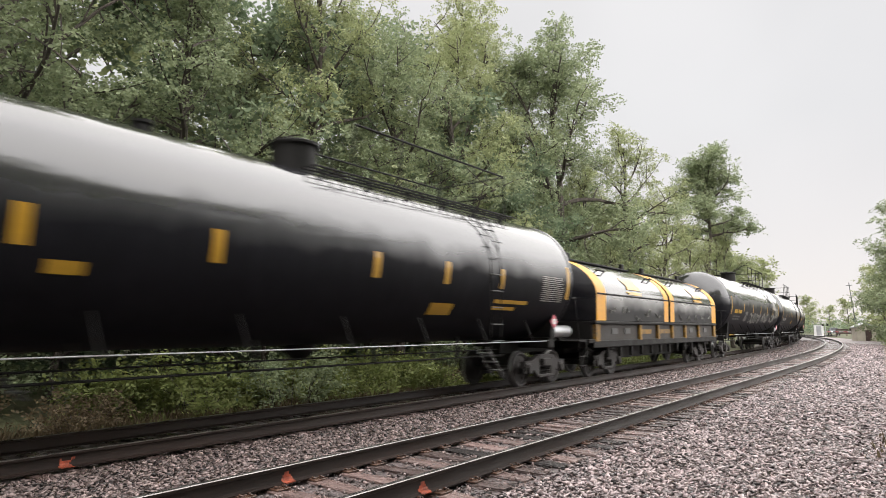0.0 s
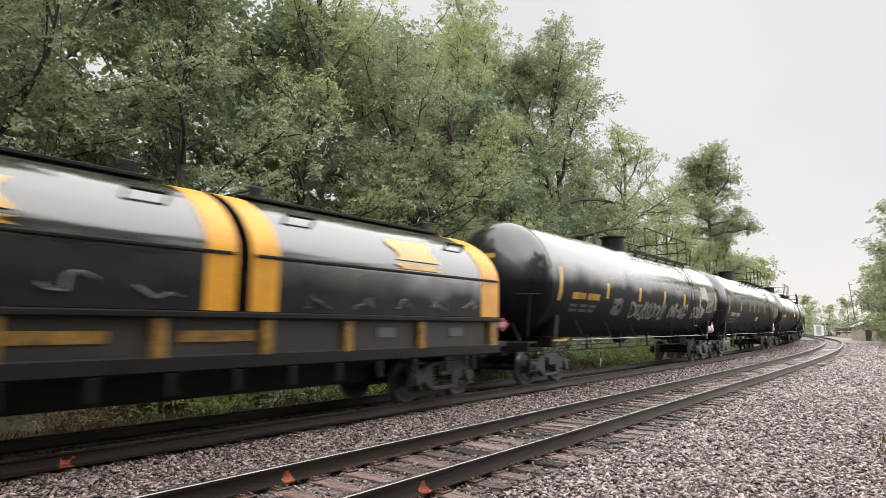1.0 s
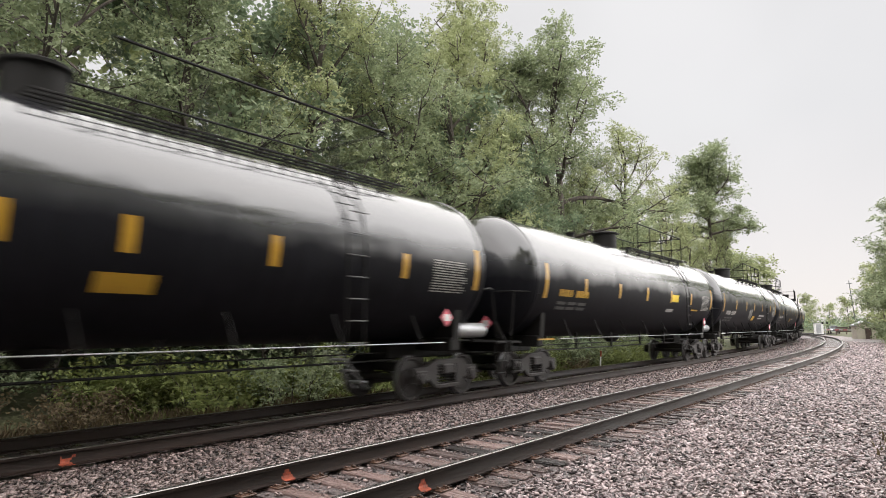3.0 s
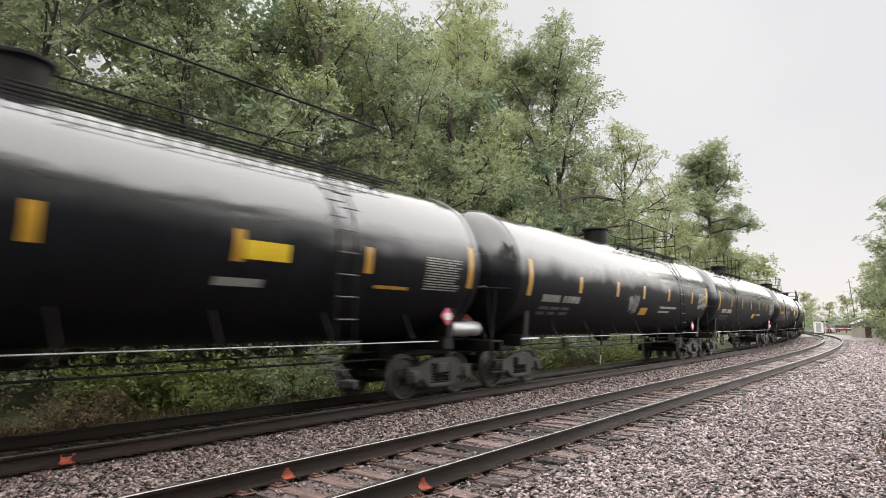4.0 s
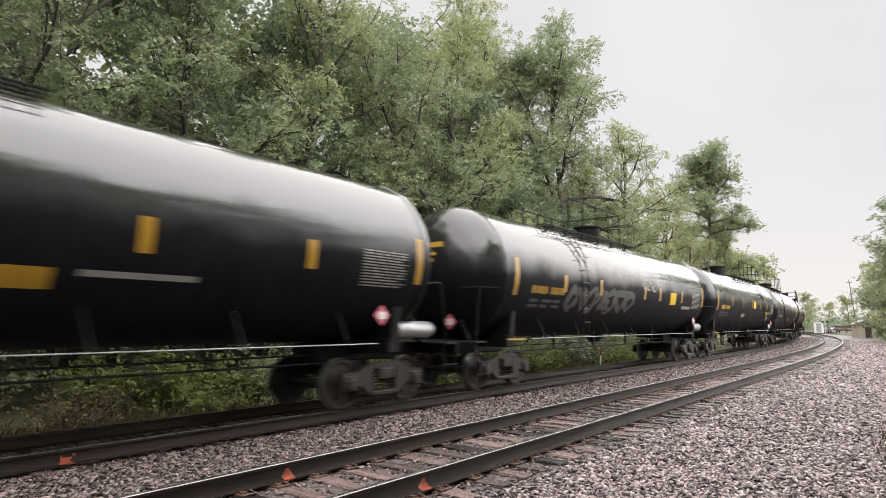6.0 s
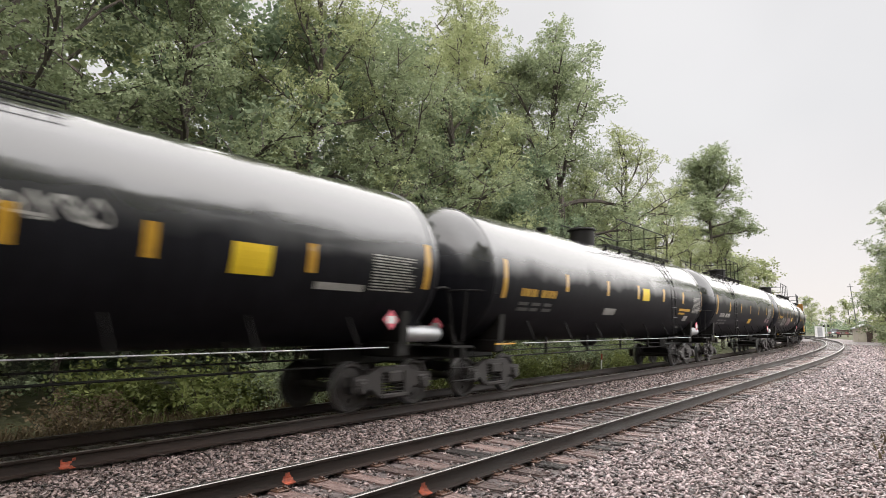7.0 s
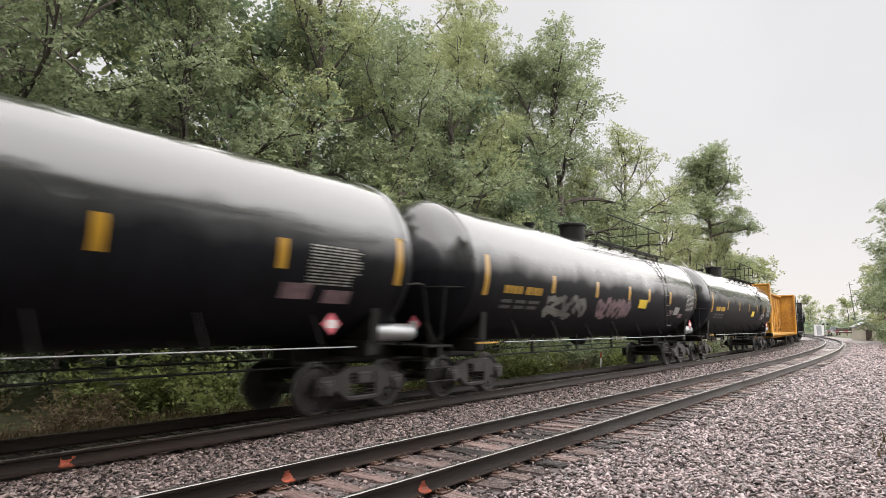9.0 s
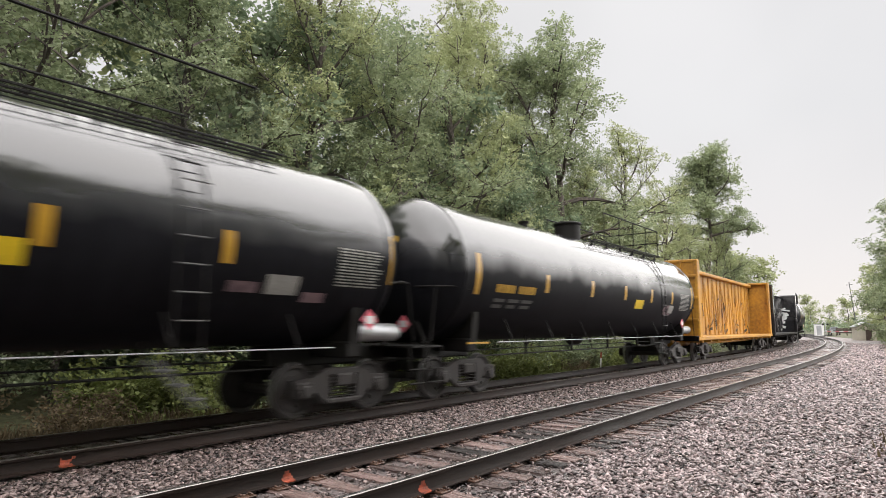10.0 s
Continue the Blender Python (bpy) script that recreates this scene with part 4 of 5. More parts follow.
def bars(car, y0, z0, width, height, mat, rows=1, cells=4, seed=0, label="unreadable stencilled lettering"):
    """Lines of lettering too blurred to read, as plain bars."""
    r = random.Random(seed)
    for row in range(rows):
        y = y0
        zz = z0 - row * height * 1.7
        for k in range(cells):
            w = width / cells * r.uniform(0.6, 0.88)
            if cells > 6 and k == cells // 2:
                y += width / cells
                continue
            sh = Shape()
            tank_patch(y, y + w, zz - height, zz, sh)
            part("lettering", sh, mat, car, label)
            y += width / cells


def scribble(car, y0, y1, z0, z1, mat, seed, strokes=7, wide=0.045):
    """Looping spray-paint strokes on the tank's side."""
    r = random.Random(seed)
    sh, pts = Shape(), []
    for k in range(strokes):
        cy = y0 + (y1 - y0) * (k + 0.5) / strokes
        a, ph, tw = (y1 - y0) / strokes * r.uniform(0.5, 0.9), r.uniform(0, 6.28), r.uniform(0.8, 2.2)
        hz, cz = (z1 - z0) / 2 * r.uniform(0.6, 1.0), (z0 + z1) / 2
        for i in range(15):
            u = i / 14 * 6.28
            pts.append((cy + a * math.sin(u + ph) * (0.6 + 0.4 * math.cos(tw * u)), cz + hz * math.cos(tw * u + ph)))
    n = len(pts)
    for i, (y, z) in enumerate(pts):
        p, q = pts[max(i - 1, 0)], pts[min(i + 1, n - 1)]
        dy, dz = q[0] - p[0], q[1] - p[1]
        d = math.hypot(dy, dz) or 1
        w = wide * r.uniform(0.4, 1.3)
        sh.v += [on_tank(y - dz / d * w, z + dy / d * w, 0.005), on_tank(y + dz / d * w, z - dy / d * w, 0.005)]
    for i in range(n - 1):
        sh.f.append((2 * i, 2 * i + 1, 2 * i + 3, 2 * i + 2))
        sh.m.append(0)
    part("graffiti", sh, mat, car, "loose spray-painted scrawl")


def diamond(parent, x, y, z, size=0.19):
    """Red and white diamond placard in its holder, standing out from the car."""
    sh = Shape()
    sh.add([(x, y, z - size), (x, y + size, z), (x, y, z + size), (x, y - size, z), (x - 0.02, y, z - size), (x - 0.02, y + size, z), (x - 0.02, y, z + size), (x - 0.02, y - size, z)],
           [(0, 1, 2, 3), (0, 4, 5, 1), (1, 5, 6, 2), (2, 6, 7, 3), (3, 7, 4, 0)])
    ob = part("placard", sh, M_RED, parent, "red and white diamond placard")
    sh = Shape()
    sh.box((x + 0.004, y, z), (0.004, size * 1.1, size * 0.75))
    part("white_band", sh, M_PLACARD, ob)


def end_diamond(parent, x, z, size=0.19):
    y = -TH - 0.99
    sh = Shape()
    sh.add([(x, y, z - size), (x + size, y, z), (x, y, z + size), (x - size, y, z), (x, y + 0.02, z - size), (x + size, y + 0.02, z), (x, y + 0.02, z + size), (x - size, y + 0.02, z)],
           [(0, 1, 2, 3), (0, 4, 5, 1), (1, 5, 6, 2), (2, 6, 7, 3), (3, 7, 4, 0)])
    ob = part("placard", sh, M_RED, parent, "red and white diamond placard")
    sh = Shape()
    sh.box((x, y - 0.004, z), (size * 1.1, 0.004, size * 0.75))
    part("white_band", sh, M_PLACARD, ob)


def mark_tank(car, c):
    """The reflectors, stencils and graffiti that tell one tank car from the next."""
    offs = c.get("stripes", (0, 3.2, 6.0, 8.6, 11.1, 13.4) if c["tone"] == "gold" else (0, 2.65, 5.4, 8.0, 10.6, 13.3))
    lift, rear = c.get("lift", 0.0), c.get("rear_shift", 0.0)
    for i, d in enumerate(offs):
        y = -8.0 + d
        tall = i == 0
        part("reflector", tank_patch(y - 0.085, y + 0.085, 2.28 if tall else 2.45 + lift, 3.2 if tall else 2.92 + lift), M_YELLOW, car, "yellow reflective strip")
    part("reflector", tank_patch(7.9 + min(rear, 0.2), 8.07 + min(rear, 0.2), 2.33, 3.22), M_YELLOW, car, "yellow reflective strip")
    tone = M_GOLD if c["tone"] == "gold" else M_WHITE
    if c.get("text", True):
        bars(car, -7.2, 2.55 if tone is M_GOLD else 2.34, 1.85 if tone is M_GOLD else 2.2, 0.19, tone, 1, c.get("cells", 11), c["seed"])
        bars(car, -7.2, 2.22 if tone is M_GOLD else 2.03, 1.9, 0.08, M_DIM, 2, 3, c["seed"] + 1)
    part("sill_strip", Shape().box((1.455, -7.75, 1.2), (0.02, 0.85, 0.04)), M_YELLOW if tone is M_GOLD else M_PLACARD, car, "thin reflective strip on the sill")
    # lettering and data on the head
    for k, (x0, x1, z0) in enumerate(((-0.7, 0.3, 3.44), (-0.67, 0.1, 3.24), (-0.67, 0.05, 3.08), (-0.67, -0.05, 2.93))):
        part("lettering", head_patch(x0, x1, z0, z0 + (0.13 if k == 0 else 0.08)), tone if tone is M_GOLD else M_PLACARD, car, "unreadable stencilled lettering")
    # capacity chart near the rear
    if c.get("chart", True):
        sh = Shape()
        cr = random.Random(c["seed"] + 50)
        for k in range(13):
            y = 6.45 + rear + c.get("chart_at", 0) + cr.uniform(0, 0.03)
            while y < 7.45 + rear * 0.8 + c.get("chart_at", 0):
                w = cr.uniform(0.1, 0.42)
                tank_patch(y, min(y + w, 7.6 + rear * 0.8 + c.get("chart_at", 0)), 2.865 - k * 0.052, 2.89 - k * 0.052, sh)
                y += w + 0.04
        part("capacity_chart", sh, M_WHITE, car, "pale lines of a stencilled data table")["kind"] = "stuff"
    for y, z, w, h, mat in c.get("plates", ()):
        part("plate", tank_patch(y, y + w, z, z + h), {"y": M_LEMON, "g": M_GOLD, "w": M_WHITE, "p": M_PINK}[mat], car, "flat rectangular marking plate")
    for y0, y1, z0, z1, mat, n, wide in c.get("tags", ()):
        scribble(car, y0, y1, z0, z1, {"w": M_SPRAY, "p": M_PINK, "d": M_DIM, "b": M_WHITE}[mat], c["seed"] + int(y0 * 10), n, wide)
    if c.get("rear", True):
        diamond(car, 1.45, 7.15 + rear * 1.5 + c.get("placard_at", 0), 1.68 if rear else c.get("placard_z", 1.72))
    if c.get("front", True):
        end_diamond(car, 0.55, 1.62)
    if c.get("tank_aux", True):
        sh = Shape()
        sh.spin([(7.6, 0.0), (7.63, 0.12), (7.72, 0.17), (8.9, 0.17), (8.99, 0.12), (9.02, 0.0)], "y", (1.1, 0, 1.45), 16)
        part("air_reservoir", sh, M_SILVER, car, "bare metal brake air reservoir", smooth=True)


def make_coil_car():
    car = tagged(new("coil_car"), "black and yellow coil car with two rounded hoods", "coil car", group="train")
    sh = Shape()
    sh.box((0, 0, 1.0), (0.8, 14.2, 0.5), 0.03)
    for sx in (-1, 1):
        sh.box((sx * 1.35, 0, 1.05), (0.12, 14.2, 0.22), 0.02)
        sh.box((sx * 1.38, 0, 1.72), (0.16, 14.1, 0.1), 0.02)
    for sgn in (-1, 1):
        sh.box((0, sgn * 7.1, 1.15), (2.8, 0.6, 0.12), 0.02)
        sh.box((0, sgn * 5.3, 0.95), (2.6, 0.5, 0.25), 0.03)
        sh.box((0, sgn * 6.95, 1.4), (2.6, 0.1, 0.7), 0.02)
    for k, y in enumerate(np.arange(-6.0, 6.1, 1.0)):
        for sx in (-1, 1):
            sh.box((sx * 1.37, y, 0.78), (0.1, 0.1, 0.3), 0.01)
    sh.add([(-0.4, -4.6, 0.8), (0.4, -4.6, 0.8), (0.4, 4.6, 0.8), (-0.4, 4.6, 0.8), (-0.35, -3.6, 0.45), (0.35, -3.6, 0.45), (0.35, 3.6, 0.45), (-0.35, 3.6, 0.45)],
           [(4, 5, 1, 0), (5, 6, 2, 1), (6, 7, 3, 2), (7, 4, 0, 3), (7, 6, 5, 4)])
    part("underframe", sh, M_STEEL, car)
    for sx in (-1, 1):
        sh = Shape()
        sh.box((sx * 1.3, 0, 1.4), (0.06, 14.0, 0.6), 0.01)
        part("trough_side", sh, M_TROUGH, car, "rust-stained trough side")
        for k, y in enumerate((-6.8, -3.1, -1.2, 0.5, 2.2, 4.2, 6.8)):
            sh = Shape()
            sh.box((sx * 1.375, y, 1.4), (0.1, 0.34 if abs(y) > 6 else 0.2, 0.56), 0.02)
            part("side_post", sh, M_FADED, car, "dirty yellow side post")
        for y, w in ((-2.9, 1.1), (-0.8, 1.2)):
            sh = Shape()
            sh.box((sx * 1.345, y + 0.5, 1.42), (0.02, w, 0.16))
            part("lettering", sh, M_FADED, car, "unreadable stencilled lettering")
        for y in (-5.3, -4.2, 3.2, 5.4):
            sh = Shape()
            sh.box((sx * 1.345, y, 1.45), (0.02, 0.5, 0.18))
            part("lettering", sh, M_DIM, car, "pale unreadable stencil")

    def hood_profile():
        p = [(1.44, 1.78), (1.46, 2.55)]
        for a in np.linspace(0, math.pi, 17):
            p.append((math.copysign(1.46 * abs(math.cos(a)) ** 1.25, math.cos(a)), 2.62 + 1.16 * math.sin(a) ** 1.12))
        return p + [(-1.46, 2.55), (-1.44, 1.78)]
    prof = hood_profile()
    for sgn in (-1, 1):
        y0, y1 = (-6.95, -0.12) if sgn < 0 else (0.12, 6.95)
        sh = Shape()
        n = len(prof)

        def ring(y, grow_by):
            return [(x * (1 + grow_by), y, z + (z > 2.6) * grow_by * 1.3) for x, z in prof]
        ys = [(y0, 0.0), (y1, 0.0)]
        for y, g in ys:
            sh.v += ring(y, g)
        for j in range(n - 1):
            sh.f.append((j, j + 1, n + j + 1, n + j)[::-1])
            sh.m.append(0)
        # bulged end walls
        for e, (yy, s2) in enumerate(((y0, -1), (y1, 1))):
            k = len(sh.v)
            outer = sgn == s2
            sh.v.append((0, yy + (0.28 * s2 if outer else 0.02 * s2), 2.7))
            for j in range(n - 1):
                f = (e * n + j, e * n + j + 1, k)
                sh.f.append(f if s2 < 0 else f[::-1])
                sh.m.append(0)
            f = (e * n + n - 1, e * n, k)
            sh.f.append(f if s2 < 0 else f[::-1])
            sh.m.append(0)
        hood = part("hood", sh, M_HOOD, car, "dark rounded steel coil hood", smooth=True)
        for yy in (y0, y1):
            wide = 0.72 if abs(yy) > 1 else 0.5
            ends = (yy, yy + wide) if yy == y0 else (yy - wide, yy)
            sh = Shape()
            sh.v = ring(ends[0], 0.006) + ring(ends[1], 0.006)
            sh.f = [(j, j + 1, n + j + 1, n + j)[::-1] for j in range(n - 1)]
            sh.m = [0] * len(sh.f)
            part("yellow_band", sh, M_HOODY, hood, "broad yellow band round the hood's end", smooth=True)
        sh = Shape()
        for sx in (-1, 1):
            sh.box((sx * 1.475, (y0 + y1) / 2, 2.62), (0.05, 6.7, 0.05), 0.01)
            for yy in (y0 + 1.2, y1 - 1.2):
                sh.tube([(sx * 0.98, yy - 0.3, 3.3), (sx * 1.1, yy - 0.3, 3.42), (sx * 1.1, yy + 0.3, 3.42), (sx * 0.98, yy + 0.3, 3.3)], 0.03, 6)
        sh.box((0, (y0 + y1) / 2, 3.84), (0.3, 5.6, 0.06), 0.01)
        for yy in (y0 + 1.0, y1 - 1.0):
            sh.box((0, yy, 3.95), (0.12, 0.3, 0.28), 0.03)
        part("hood_trim", sh, M_STEEL, hood)
        # emblem and its underline, as plain blocks
        yc = (y0 + y1) / 2 + (0.5 if sgn > 0 else -0.15)
        for z0, z1, w in ((2.86, 3.3, 1.25), (2.68, 2.79, 1.25)):
            sh = Shape()
            m = 6
            for i in range(m + 1):
                z = z0 + (z1 - z0) * i / m
                cs = max(0.0, 1 - (max(0.0, z - 2.62) / 1.16) ** (2 / 1.12)) ** 0.625
                sh.v += [(1.46 * cs + 0.02, yc - w / 2 + 0.1 * math.sin(i), z), (1.46 * cs + 0.02, yc + w / 2 + 0.1 * math.cos(i), z)]
            sh.f = [(2 * i, 2 * i + 1, 2 * i + 3, 2 * i + 2) for i in range(m)]
            sh.m = [0] * m
            part("emblem", sh, M_YELLOW, hood, "plain yellow block emblem")
        r = random.Random(7 + sgn)
        for k in range(5):
            sh, yy, zz = Shape(), y0 + 1.0 + k * 1.1, 2.0 + r.uniform(-0.1, 0.2)
            pts = [(1.468, yy + 0.09 * i + r.uniform(-0.05, 0.05), zz + r.uniform(-0.13, 0.13)) for i in range(7)]
            sh.tube(pts, [0.006 + 0.02 * r.random() for _ in pts], 4)
            part("graffiti", sh, M_SPRAY, hood, "faded pale scrawl")
    sh = Shape()
    sh.box((-0.5, -7.15, 3.2), (0.6, 0.03, 0.17), 0.0)
    part("emblem", sh, M_GOLD, car, "plain yellow block emblem")
    for sgn in (-1, 1):
        make_truck(car, sgn * 5.3)
        part("coupler", coupler_shape(sgn, sgn * 7.2), M_TRUCK, car, "rusty knuckle coupler")
    return car


def make_beam_car(paint, label, truss):
    car = tagged(new("centerbeam_car"), label, "flat car", group="train")
    sh = Shape()
    sh.box((0, 0, 1.05), (2.8, 19.4, 0.16), 0.02)
    sh.box((0, 0, 0.85), (0.7, 20.4, 0.34), 0.03)
    for y in np.arange(-9, 9.1, 1.5):
        sh.box((0, y, 0.93), (2.75, 0.14, 0.14), 0.01)
    part("deck", sh, M_STEEL if truss else paint, car)
    for sgn in (-1, 1):
        sh = Shape()
        sh.box((0, sgn * 9.4, 2.85), (2.8, 0.1, 3.5), 0.02)
        wall = part("bulkhead", sh, paint, car, "end bulkhead with ribs")
        for x in (-1.33, 1.33):
            part("corner_post", Shape().box((x, sgn * 9.3, 2.85), (0.16, 0.42, 3.55), 0.03), paint, wall)
        part("cap", Shape().box((0, sgn * 9.3, 4.6), (2.8, 0.42, 0.14), 0.03), paint, wall)
        for x in (-0.65, 0, 0.65):
            part("rib", Shape().box((x, sgn * 9.5, 2.85), (0.1, 0.12, 3.4), 0.01), paint, wall)
        for z in (1.9, 2.9, 3.9):
            part("cross_rib", Shape().box((0, sgn * 9.5, z), (2.7, 0.09, 0.12), 0.01), paint, wall)
    beam = part("center_beam", Shape().box((0, 0, 4.45), (0.62, 18.6, 0.18), 0.03), paint, car)
    for y in np.arange(-9, 9.1, 1.0):
        part("post", Shape().box((0, y, 2.75), (0.34 if truss else 0.24, 0.14, 3.22), 0.02), paint, beam)
        if y < 9:
            tilt = 14 if truss or int(y) % 2 else -14
            part("diagonal", Shape().box((0, y + 0.5, 2.75), (0.08 if truss else 0.2, 0.1, 3.3), 0.01, Euler((radians(tilt), 0, 0)).to_matrix()), paint, beam)
    if not truss:
        part("web", Shape().box((0, 0, 2.75), (0.12, 18.4, 3.22), 0.01), paint, beam)
    r = random.Random(9)
    for k in range(34):
        sh = Shape()
        y, z = r.uniform(-8.6, 8.4), 1.35 + 2.2 * r.random() ** 1.6
        sh.box((0.125 if not truss else 0.2, y, z), (0.01, r.uniform(0.25, 0.9), r.uniform(0.04, 0.16)), 0, Euler((r.uniform(-1.5, 1.5), 0, 0)).to_matrix())
        part("graffiti", sh, M_SPRAY if truss else M_STEEL, car, "smeared spray-paint scrawl")
    if truss:
        for k in range(9):
            sh = Shape().box((r.uniform(-1.0, 1.1), 9.335, r.uniform(1.6, 4.2)), (r.uniform(0.2, 0.7), 0.012, r.uniform(0.12, 0.45)), 0, Euler((0, r.uniform(-0.6, 0.6), 0)).to_matrix())
            part("graffiti", sh, M_PLACARD, car, "white spray-painted patch")
    for sgn in (-1, 1):
        make_truck(car, sgn * 7.4)
        part("coupler", coupler_shape(sgn, sgn * 9.55), M_TRUCK, car, "rusty knuckle coupler")
    return car


# where each car's middle stands at 0 s, and what is painted on it
SPEED = 19.45
TANK_CARS = (
    # seconds, place of the front reflector then
    dict(at=(0.5, -10.17), ladder=1, tone="gold", seed=1, placard_at=0.35, chart_at=0.1, text=False, stripes=(0, 2.8, 5.2, 8.4, 10.5, 12.6), plates=((2.2, 1.82, 0.75, 0.24, "g"), (-4.9, 2.16, 0.42, 0.16, "g"), (4.45, 2.12, 1.5, 0.09, "g"), (4.45, 1.97, 1.0, 0.08, "g"))),
    dict(at=(1.5, 5.42), ladder=1, tone="gold", seed=2, placard_at=0.75, placard_z=1.6, tags=((-4.2, -3.4, 1.95, 2.5, "w", 2, 0.09), (-2.8, 1.0, 1.85, 2.45, "w", 6, 0.05), (1.4, 3.6, 1.9, 2.5, "w", 4, 0.06), (4.6, 6.3, 1.9, 2.5, "w", 4, 0.08), (5.55, 6.55, 2.75, 3.4, "b", 6, 0.07))),
    dict(at=(2.5, 4.85), ladder=1, tone="white", seed=3, stripes=(0, 3.0, 5.5, 7.0, 8.4, 10.6, 13.6), plates=((0.1, 1.95, 0.75, 0.25, "g"),)),
    dict(at=(3.5, 4.62), ladder=1, tone="gold", seed=4, placard_at=0.25, stripes=(0, 2.4, 5.0, 7.55, 10.2, 12.85), plates=((2.3, 2.5, 0.8, 0.28, "y"), (1.9, 2.1, 0.8, 0.12, "w"), (5.1, 2.2, 0.9, 0.06, "g"))),
    dict(at=(4.5, 3.78), ladder=1, tone="white", seed=5, placard_at=-0.8, placard_z=1.5, chart_at=0.33, tank_aux=False, stripes=(0, 2.9, 5.65, 8.05, 10.75, 13.8), plates=((0.05, 1.9, 0.7, 0.25, "g"), (2.0, 2.16, 1.9, 0.08, "w"), (2.0, 2.0, 1.2, 0.07, "w")), tags=((-1.15, -0.3, 1.95, 2.55, "w", 3, 0.09),)),
    dict(at=(5.5, 2.87), ladder=-1, tone="white", seed=6, plates=((0.85, 1.95, 0.75, 0.25, "g"), (1.9, 2.12, 1.5, 0.08, "w"))),
    dict(at=(6.4, 5.05), ladder=-1, tone="gold", seed=7, stripes=(0, 2.6, 5.0, 8.8, 10.4, 13.05), plates=((3.6, 2.34, 0.68, 0.46, "y"), (5.2, 2.2, 1.1, 0.12, "w")), tags=((-5.2, -0.2, 1.9, 2.7, "d", 7, 0.11), (0.55, 1.9, 2.75, 3.1, "b", 4, 0.027))),
    dict(at=(7.5, 2.56), ladder=1, tone="gold", seed=8, lift=0.13, rear_shift=0.58, stripes=(0, 3.2, 6.0, 8.6, 11.23, 13.6), plates=((1.02, 2.55, 0.66, 0.42, "y"), (-2.0, 2.0, 0.9, 0.2, "w"), (5.3, 2.28, 1.4, 0.1, "g"), (5.3, 2.15, 0.8, 0.07, "g"), (6.2, 1.9, 0.5, 0.2, "w"))),
    dict(at=(8.5, 2.28), ladder=-1, tone="white", seed=9, placard_at=-0.65, placard_z=1.6, chart_at=-0.6, plates=((0.1, 1.9, 0.75, 0.25, "g"), (5.4, 2.0, 0.6, 0.25, "p"), (6.3, 1.95, 0.6, 0.22, "p"))),
    dict(at=(9.0, 11.52), ladder=1, tone="gold", seed=10, rear_shift=0.5, stripes=(0, 3.2, 6.0, 8.6, 10.5, 12.85), plates=((1.6, 2.22, 0.75, 0.3, "y"), (5.6, 2.05, 0.6, 0.3, "w"), (4.95, 2.06, 0.5, 0.16, "p"), (6.35, 1.95, 0.45, 0.16, "p")), tags=((-5.0, -2.6, 1.85, 2.4, "w", 4, 0.1), (-1.7, 0.9, 1.8, 2.5, "p", 6, 0.09))),
    dict(at=(10.0, 11.18), ladder=1, tone="gold", seed=11, plates=((1.6, 2.2, 0.75, 0.3, "y"), (5.2, 2.1, 0.5, 0.3, "w")), tags=((4.6, 5.4, 2.0, 2.4, "p", 2, 0.05),)),
)
TANK_LABEL = {"gold": "black tank car with yellow stencils and wet glossy shell", "white": "black tank car with white stencils and wet glossy shell"}
MOVERS, bases = [], {}
for spec in TANK_CARS:
    key = spec["ladder"]
    if key not in bases:
        bases[key] = make_tank_car(4.3 if key > 0 else -4.2, TANK_LABEL[spec["tone"]])
        spec["ob"] = bases[key]
    else:
        spec["ob"] = copy_thing(bases[key], pose(0, 0, 0))
    spec["ob"]["label"] = TANK_LABEL[spec["tone"]]
tail = copy_thing(bases[1], pose(0, 0, 0))
for spec in TANK_CARS:
    mark_tank(spec["ob"], spec)
    MOVERS.append((spec["ob"], spec["at"][1] + 8.0 + SPEED * spec["at"][0], 7.55))
MOVERS.append((make_coil_car(), 11.15 + SPEED * 0.7, 5.3))
last = TANK_CARS[-1]["at"][1] + 8.0 + SPEED * 10
MOVERS.append((make_beam_car(M_BEAM, "yellow centerbeam flat car, empty, with end bulkheads", False), last + 19.4, 7.4))
MOVERS.append((make_beam_car(M_HOOD, "black centerbeam flat car with open truss and bulkheads", True), last + 40.2, 7.4))
mark_tank(tail, dict(tone="white", seed=30))
MOVERS.append((tail, last + 60.2, 7.55))


# ---- the level crossing far down the line ----
M_CREAM = surf("cream_siding", (0.4, 0.37, 0.3), (0.55, 0.5, 0.42), (0.6, 0.8), 1, 12, 0.2)
M_ROOF = surf("grey_roofing", (0.25, 0.26, 0.27), (0.42, 0.43, 0.44), (0.5, 0.7), 1, 12, 0.2)
M_WOOD = surf("dark_weathered_timber", (0.03, 0.02, 0.017), (0.09, 0.06, 0.05), (0.7, 0.9), 1, 8, 0.3)
M_CARPAINT = surf("silver_car_paint", (0.1, 0.105, 0.115), (0.16, 0.165, 0.175), (0.2, 0.35), 1, 12, 0.0, metal=0.3, coat=0.5)
M_GLASS = surf("dark_window_glass", (0.01, 0.012, 0.014), (0.02, 0.022, 0.025), (0.05, 0.1), 1, 12, 0.0)
M_TAR = surf("asphalt", (0.035, 0.035, 0.036), (0.075, 0.073, 0.072), (0.6, 0.8), 0.6, 30, 0.4)
M_LAMP = bpy.data.materials.new("headlamp_glow")
M_LAMP.use_nodes = True
M_LAMP.node_tree.nodes["Principled BSDF"].inputs["Emission Color"].default_value = (1, 0.95, 0.85, 1)
